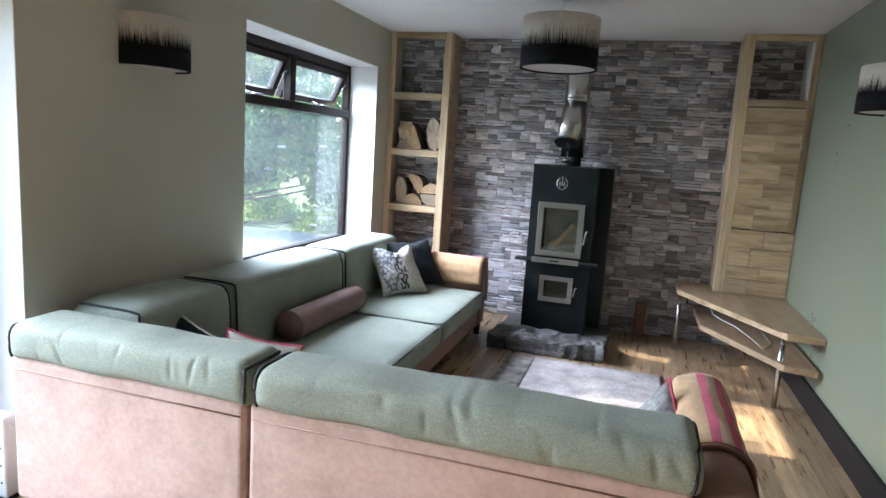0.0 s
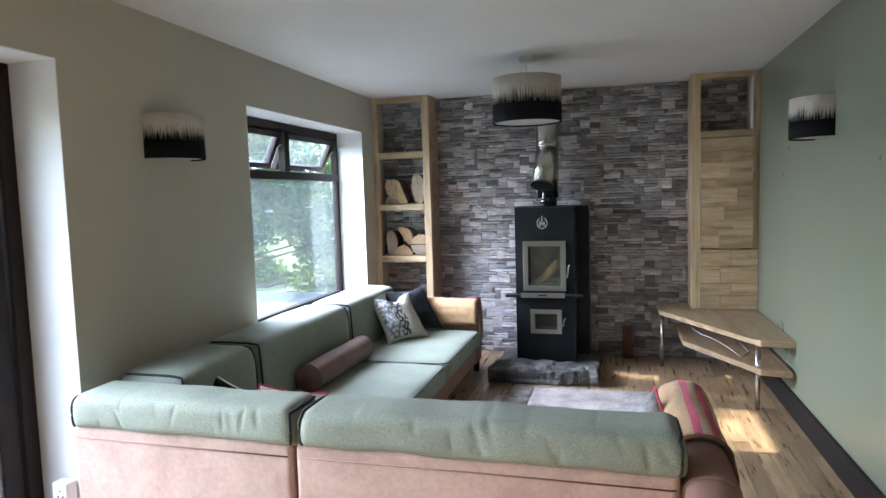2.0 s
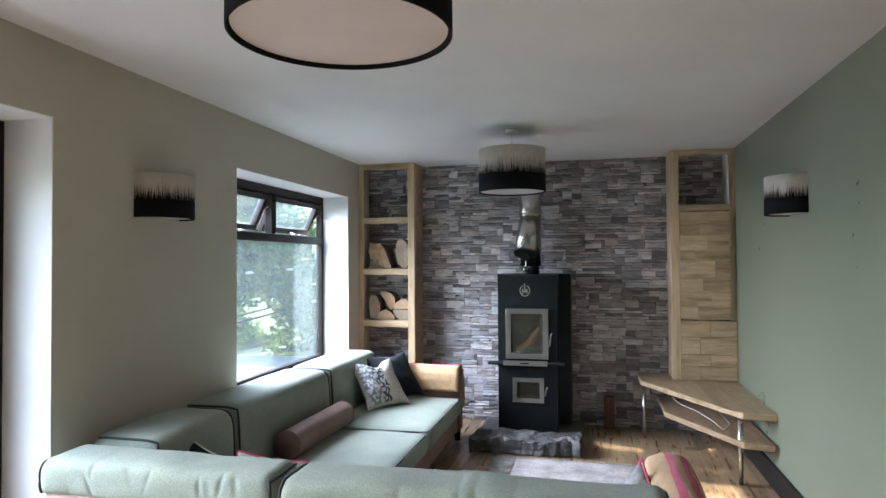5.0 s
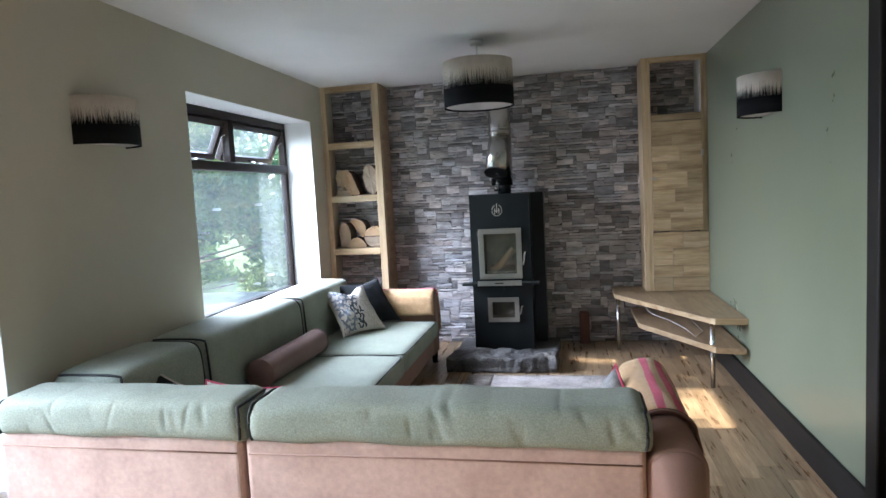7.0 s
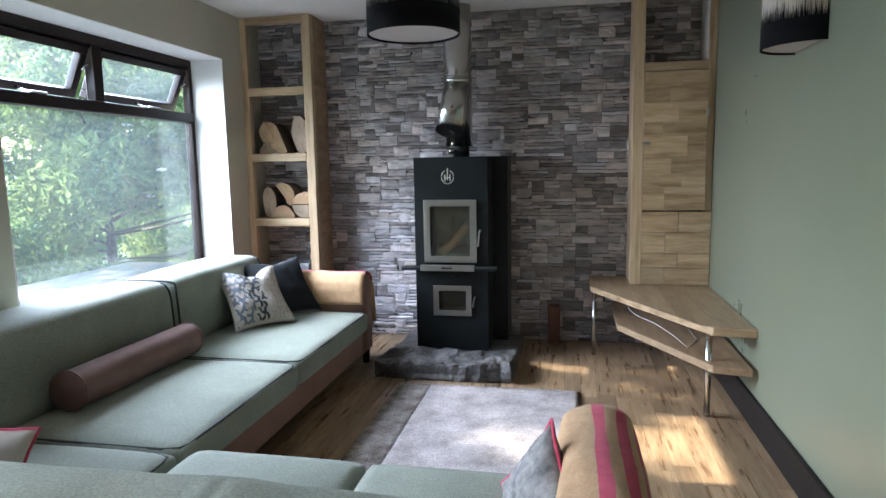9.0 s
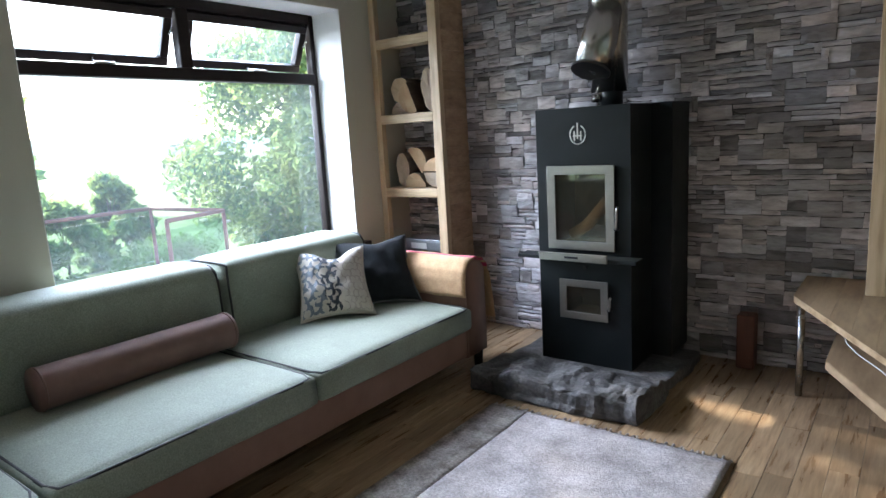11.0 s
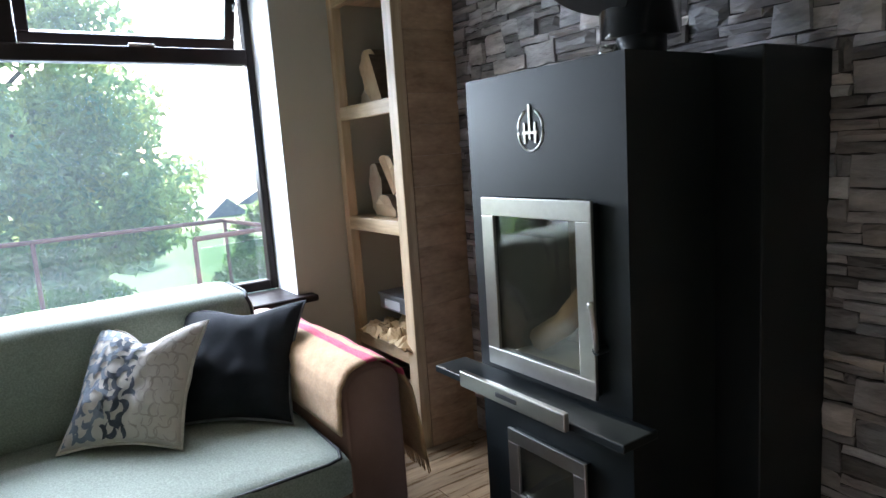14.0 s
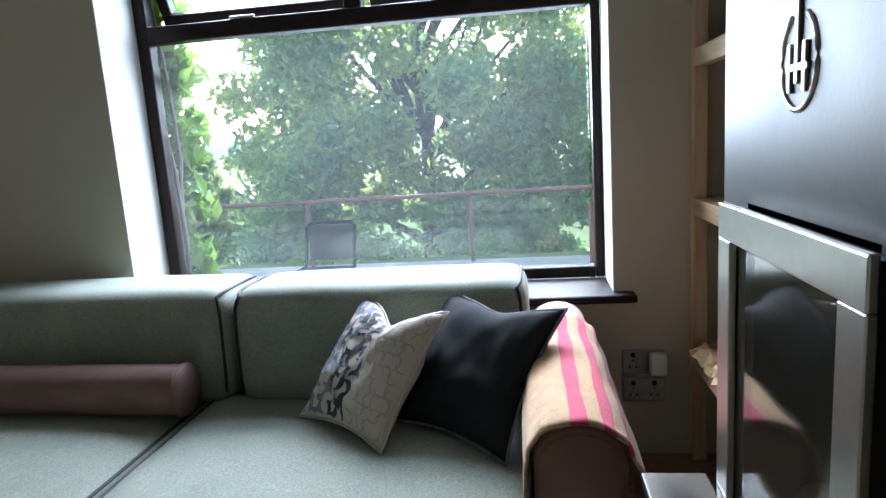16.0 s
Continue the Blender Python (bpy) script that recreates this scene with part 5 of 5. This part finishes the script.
def tree(name, label, x, y, z0, height, crown, count, size, material, seed, lowest=0.2, clump_n=46, bias=1.0, skirt=0, full=0.6, clump=1.0):
    rng = random.Random(seed)
    e = thing(name, label, "tree" if name == "tree" else "shrub", (x, y, z0))
    bm = bmesh.new()
    limb(bm, (x, y, z0), (x, y, z0 + height * 0.8), height * 0.022, height * 0.004, seed)
    clumps = []
    for i in range(clump_n):
        a, u = rng.random() * 2 * math.pi, rng.random()
        zz = z0 + height * (lowest + (1 - lowest) * rng.random() ** bias)
        f = (zz - z0) / height
        rad = crown * (math.sin(math.pi * min(1, 0.18 + 0.80 * (f - lowest) / (1 - lowest))) ** full) * (0.35 + 0.65 * u ** 0.5) * (0.85 + 0.3 * rng.random())
        c = (x + rad * math.cos(a), y + rad * math.sin(a), zz)
        clumps.append((*c, clump * crown * (0.17 + 0.16 * rng.random()) * (46 / clump_n) ** 0.25))
        if i % max(3, clump_n // 30) == 0:
            limb(bm, (x, y, z0 + (zz - z0) * 0.6), c, height * 0.007, height * 0.002, seed + i, 4)
    for i in range(skirt):
        a, f = rng.random() * 2 * math.pi, rng.uniform(0.10, 0.55)
        rad = crown * rng.uniform(0.55, 0.98)
        clumps.append((x + rad * math.cos(a), y + rad * math.sin(a), z0 + height * f, crown * rng.uniform(0.14, 0.22)))
    part("trunk", bm, M_TRUNK, e, "", True)
    scatter_leaves("crown", clumps, count, size, material, e, seed)
    return e, clumps


TREE_H = 11.3
tree("tree", "large leafy maple tree past the terrace", -13.7, 2.2, -3.4, TREE_H, 4.0, 80000, 0.108, M_LEAF, 15, 0.03, 260, 0.9, 70, 0.32, 0.9)
bush, cl = tree("elder_bush", "dense elder bush with white flower heads beside the terrace", -7.4, 10.0, -0.5, 3.9, 2.6, 50000, 0.066, M_LEAFB, 5, 0.03, 80)
rng = random.Random(8)
for i in range(34):
    c = rng.choice(sorted(cl, key=lambda q: q[1] - 0.45 * q[0])[:34])
    a, b = rng.uniform(-2.2, 0.4), rng.uniform(-0.2, 0.9)
    o = Vector((math.cos(a) * math.cos(b), math.sin(a) * math.cos(b), math.sin(b))) * c[3] * 0.95 + Vector(c[:3])
    bm = bmesh.new()
    bmesh.ops.create_icosphere(bm, subdivisions=2, radius=0.07)
    for v in bm.verts:
        v.co = Vector((v.co.x, v.co.y, v.co.z * 0.35)) * (1 + 0.35 * noise.noise(v.co * 30 + o)) + o
    part("flower_head", bm, M_FLOWER, bush, "flat white flower head")
tree("tree", "pale green young trees down the garden", -11.5, 14.5, -2.4, 3.6, 2.4, 12000, 0.10, M_LEAFB, 21, 0.1)
for i, hy in enumerate((-2.4, -0.2, 2.0, 4.2, 6.4)):
    tree("hedge_shrub", "bright yellow-green hedge shrub below the terrace", -7.45 - 0.2 * (i % 2), hy, -1.75, 1.62 + 0.1 * (i % 3), 1.1, 8000, 0.055, M_IVY, 40 + i, 0.05)
for i, (hx, hy, hh) in enumerate([(-34, -14.5, 5.0), (-42, -19, 6.5), (-30, 14, 4.2), (-36, 19, 5.0), (-48, 9, 5.5)]):
    tree("tree", "pale hazy tree in the valley", hx, hy, -5.2, hh, hh * 0.42, 5000, 0.28, M_LEAFB, 60 + i, 0.1)
ivy = thing("ivy", "bright green ivy hanging beside the window outside", "climbing plant", (-2.45, 3.0, -0.06))
bm = bmesh.new()
for y in (2.86, 2.93):
    limb(bm, (-2.47, y, -0.06), (-2.46, y + 0.03, 2.4), 0.012, 0.006, y * 9, 8)
part("stem", bm, M_TRUNK, ivy)
rng = random.Random(2)
scatter_leaves("leaves", [(-2.53 - 0.04 * rng.random(), 2.89 + 0.06 * math.sin(i * 1.3), -0.02 + i * 0.062, 0.07 + 0.05 * rng.random()) for i in range(42)], 1300, 0.058, M_IVY, ivy, 3)


def house(x, y, z, w, d, h, turn):
    e = thing("house", "far brick house with a slate roof", "house", (x, y, z))
    m = pose(x, y, z, 0, 0, turn)
    w1 = part("wall", B((-w / 2, -d / 2, 0), (w / 2, d / 2, h), 0, m=m), M_RENDER, e)
    bm = bmesh.new()
    v = [bm.verts.new(m @ Vector(c)) for c in [(-w / 2 - 0.3, -d / 2 - 0.3, h), (w / 2 + 0.3, -d / 2 - 0.3, h), (w / 2 + 0.3, d / 2 + 0.3, h), (-w / 2 - 0.3, d / 2 + 0.3, h), (-w / 2 - 0.3, 0, h + 2.6), (w / 2 + 0.3, 0, h + 2.6)]]
    for f in ((0, 1, 5, 4), (2, 3, 4, 5), (0, 4, 3), (1, 2, 5), (3, 2, 1, 0)):
        bm.faces.new([v[i] for i in f])
    part("roof", bm, M_ROOF, e)
    for i in (-1, 1):
        part("window", B((w / 2, i * d / 4 - 0.5, 1.0), (w / 2 + 0.05, i * d / 4 + 0.5, 2.2), 0, m=m), M_DARK, e)


house(-85, 24.5, -8.5, 9, 7, 3.0, 20)
house(-105, 38, -9, 10, 8, 3.4, -15)
house(-60, -24, -7.5, 9, 7, 3.0, 15)
house(-74, -37, -8.5, 10, 8, 3.2, -10)
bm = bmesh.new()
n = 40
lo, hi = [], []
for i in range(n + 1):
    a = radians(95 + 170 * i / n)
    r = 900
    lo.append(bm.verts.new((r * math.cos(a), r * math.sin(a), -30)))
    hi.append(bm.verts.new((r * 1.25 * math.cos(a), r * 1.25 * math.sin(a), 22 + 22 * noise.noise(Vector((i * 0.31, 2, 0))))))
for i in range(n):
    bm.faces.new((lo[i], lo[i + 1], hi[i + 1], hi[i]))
single("backdrop", bm, M_HILL, "far hills tinted blue-grey for haze", "hills", smooth=True, kind="structure")


# ---- pieces: floor planks and slate strips ----
floor = single("floor", B((X0, YF - 0.2, -0.10), (XR + 1.6, YB + 0.2, -0.004)), M_DARK, "rustic oak laminate floor with mixed light and dark strips", "floor", kind="structure")
rng = random.Random(12)
plank_mesh = {}


def piece(name, me, loc, parent):
    ob = new(name, me)
    ob.location = loc
    ob.parent = parent
    return ob


PWD = 0.094
LENS = [0.10, 0.20, 0.30, 0.42, 0.60, 0.80, 1.0]
for L in LENS:
    bm = B((-PWD / 2 + 0.0006, -L / 2 + 0.0006, -0.006), (PWD / 2 - 0.0006, L / 2 - 0.0006, 0), 0.0012, 1)
    me = bpy.data.meshes.new("plank")
    bm.to_mesh(me)
    bm.free()
    me.materials.append(M_LAM)
    plank_mesh[L] = me
x = XL - 0.02 + PWD / 2
while x < XR + 0.1:
    y = YF - rng.random() * 0.17
    while y < YB:
        L = rng.choice([q for q in LENS[3:] if y + q < YB + 0.15] or [max([q for q in LENS if y + q < YB + 0.18] or [0.1])])
        if y > YF - 0.18:
            piece("plank", plank_mesh[L], (x, y + L / 2, 0), floor)
        y += L
    x += PWD

# slate: a patchwork of thin strips, ledges and blocks, each a stone of its own
rng = random.Random(31)
CW, CH = 0.0285, H / 95
shapes = {}


def stone_mesh(nw, nh, va):
    """A split stone of nw by nh cells: a rough face proud of chipped edges."""
    w, h = CW * nw, CH * nh
    r = random.Random(nw * 97 + nh * 13 + va)
    bm = bmesh.new()
    nx, nz = 2 + nw // 2, 1 + nh
    tilt_x, tilt_z = r.uniform(-0.004, 0.004), r.uniform(-0.003, 0.004)
    lean = [r.uniform(-0.006, 0.006) for _ in range(2)]
    pts = [[None] * (nz + 1) for _ in range(nx + 1)]
    for i in range(nx + 1):
        for j in range(nz + 1):
            fx, fz = i / nx - 0.5, j / nz - 0.5
            edge_x, edge_z = i in (0, nx), j in (0, nz)
            jx = lean[i > 0] * fz if edge_x else r.uniform(-0.3, 0.3) * w / nx
            jz = (r.uniform(-0.0045, 0.0005) if j else -r.uniform(-0.0045, 0.0005)) if edge_z else r.uniform(-0.25, 0.25) * h / nz
            dep = 0.004 + r.uniform(0, 0.003) if edge_x or edge_z else 0.009 + r.uniform(0, 0.006)
            pts[i][j] = bm.verts.new((w * fx * 0.985 + jx, -dep - tilt_x * fx - tilt_z * fz, h * fz + jz))
    for i in range(nx):
        for j in range(nz):
            q = (pts[i][j], pts[i + 1][j], pts[i + 1][j + 1], pts[i][j + 1])
            k = (i + j + va) % 2
            bm.faces.new((q[0], q[1], q[2 + (1 - k)]))
            bm.faces.new((q[0], q[2], q[3]) if k else (q[1], q[2], q[3]))
    rim = [pts[i][0] for i in range(nx + 1)] + [pts[nx][j] for j in range(1, nz + 1)] + [pts[i][nz] for i in range(nx - 1, -1, -1)] + [pts[0][j] for j in range(nz - 1, 0, -1)]
    bk = [bm.verts.new((v.co.x, 0.016, v.co.z)) for v in rim]
    for i in range(len(rim)):
        bm.faces.new((rim[i - 1], bk[i - 1], bk[i], rim[i]))
    bmesh.ops.recalc_face_normals(bm, faces=bm.faces)
    me = bpy.data.meshes.new("stone")
    bm.to_mesh(me)
    bm.free()
    me.materials.append(M_STONE)
    return me


NX, NZ = int((XR - XL) / CW), 95
filled = [[False] * NZ for _ in range(NX)]
for j in range(NZ):
    for i in range(NX):
        if filled[i][j]:
            continue
        nh = min(rng.choice([1, 1, 1, 1, 1, 2, 2, 3]), NZ - j)
        want = rng.choice([3, 4, 5, 6, 7, 8]) if nh == 1 else rng.choice([3, 3, 4, 5, 6])
        nw = 0
        while nw < want and i + nw < NX and not any(filled[i + nw][j + k] for k in range(nh)):
            nw += 1
        if nw > 0 and i + nw == NX - 1 and not filled[NX - 1][j]:
            nw += 1 if not any(filled[NX - 1][j + k] for k in range(nh)) else 0
        for a in range(nw):
            for k in range(nh):
                filled[i + a][j + k] = True
        key = (nw, nh, rng.randrange(4))
        if key not in shapes:
            shapes[key] = stone_mesh(*key)
        piece("stone", shapes[key], (XL + CW * (i + nw / 2) + 0.002, YB + rng.choice([0.004, 0.001, -0.003, -0.007, -0.011]), CH * (j + nh / 2)), wall_n)
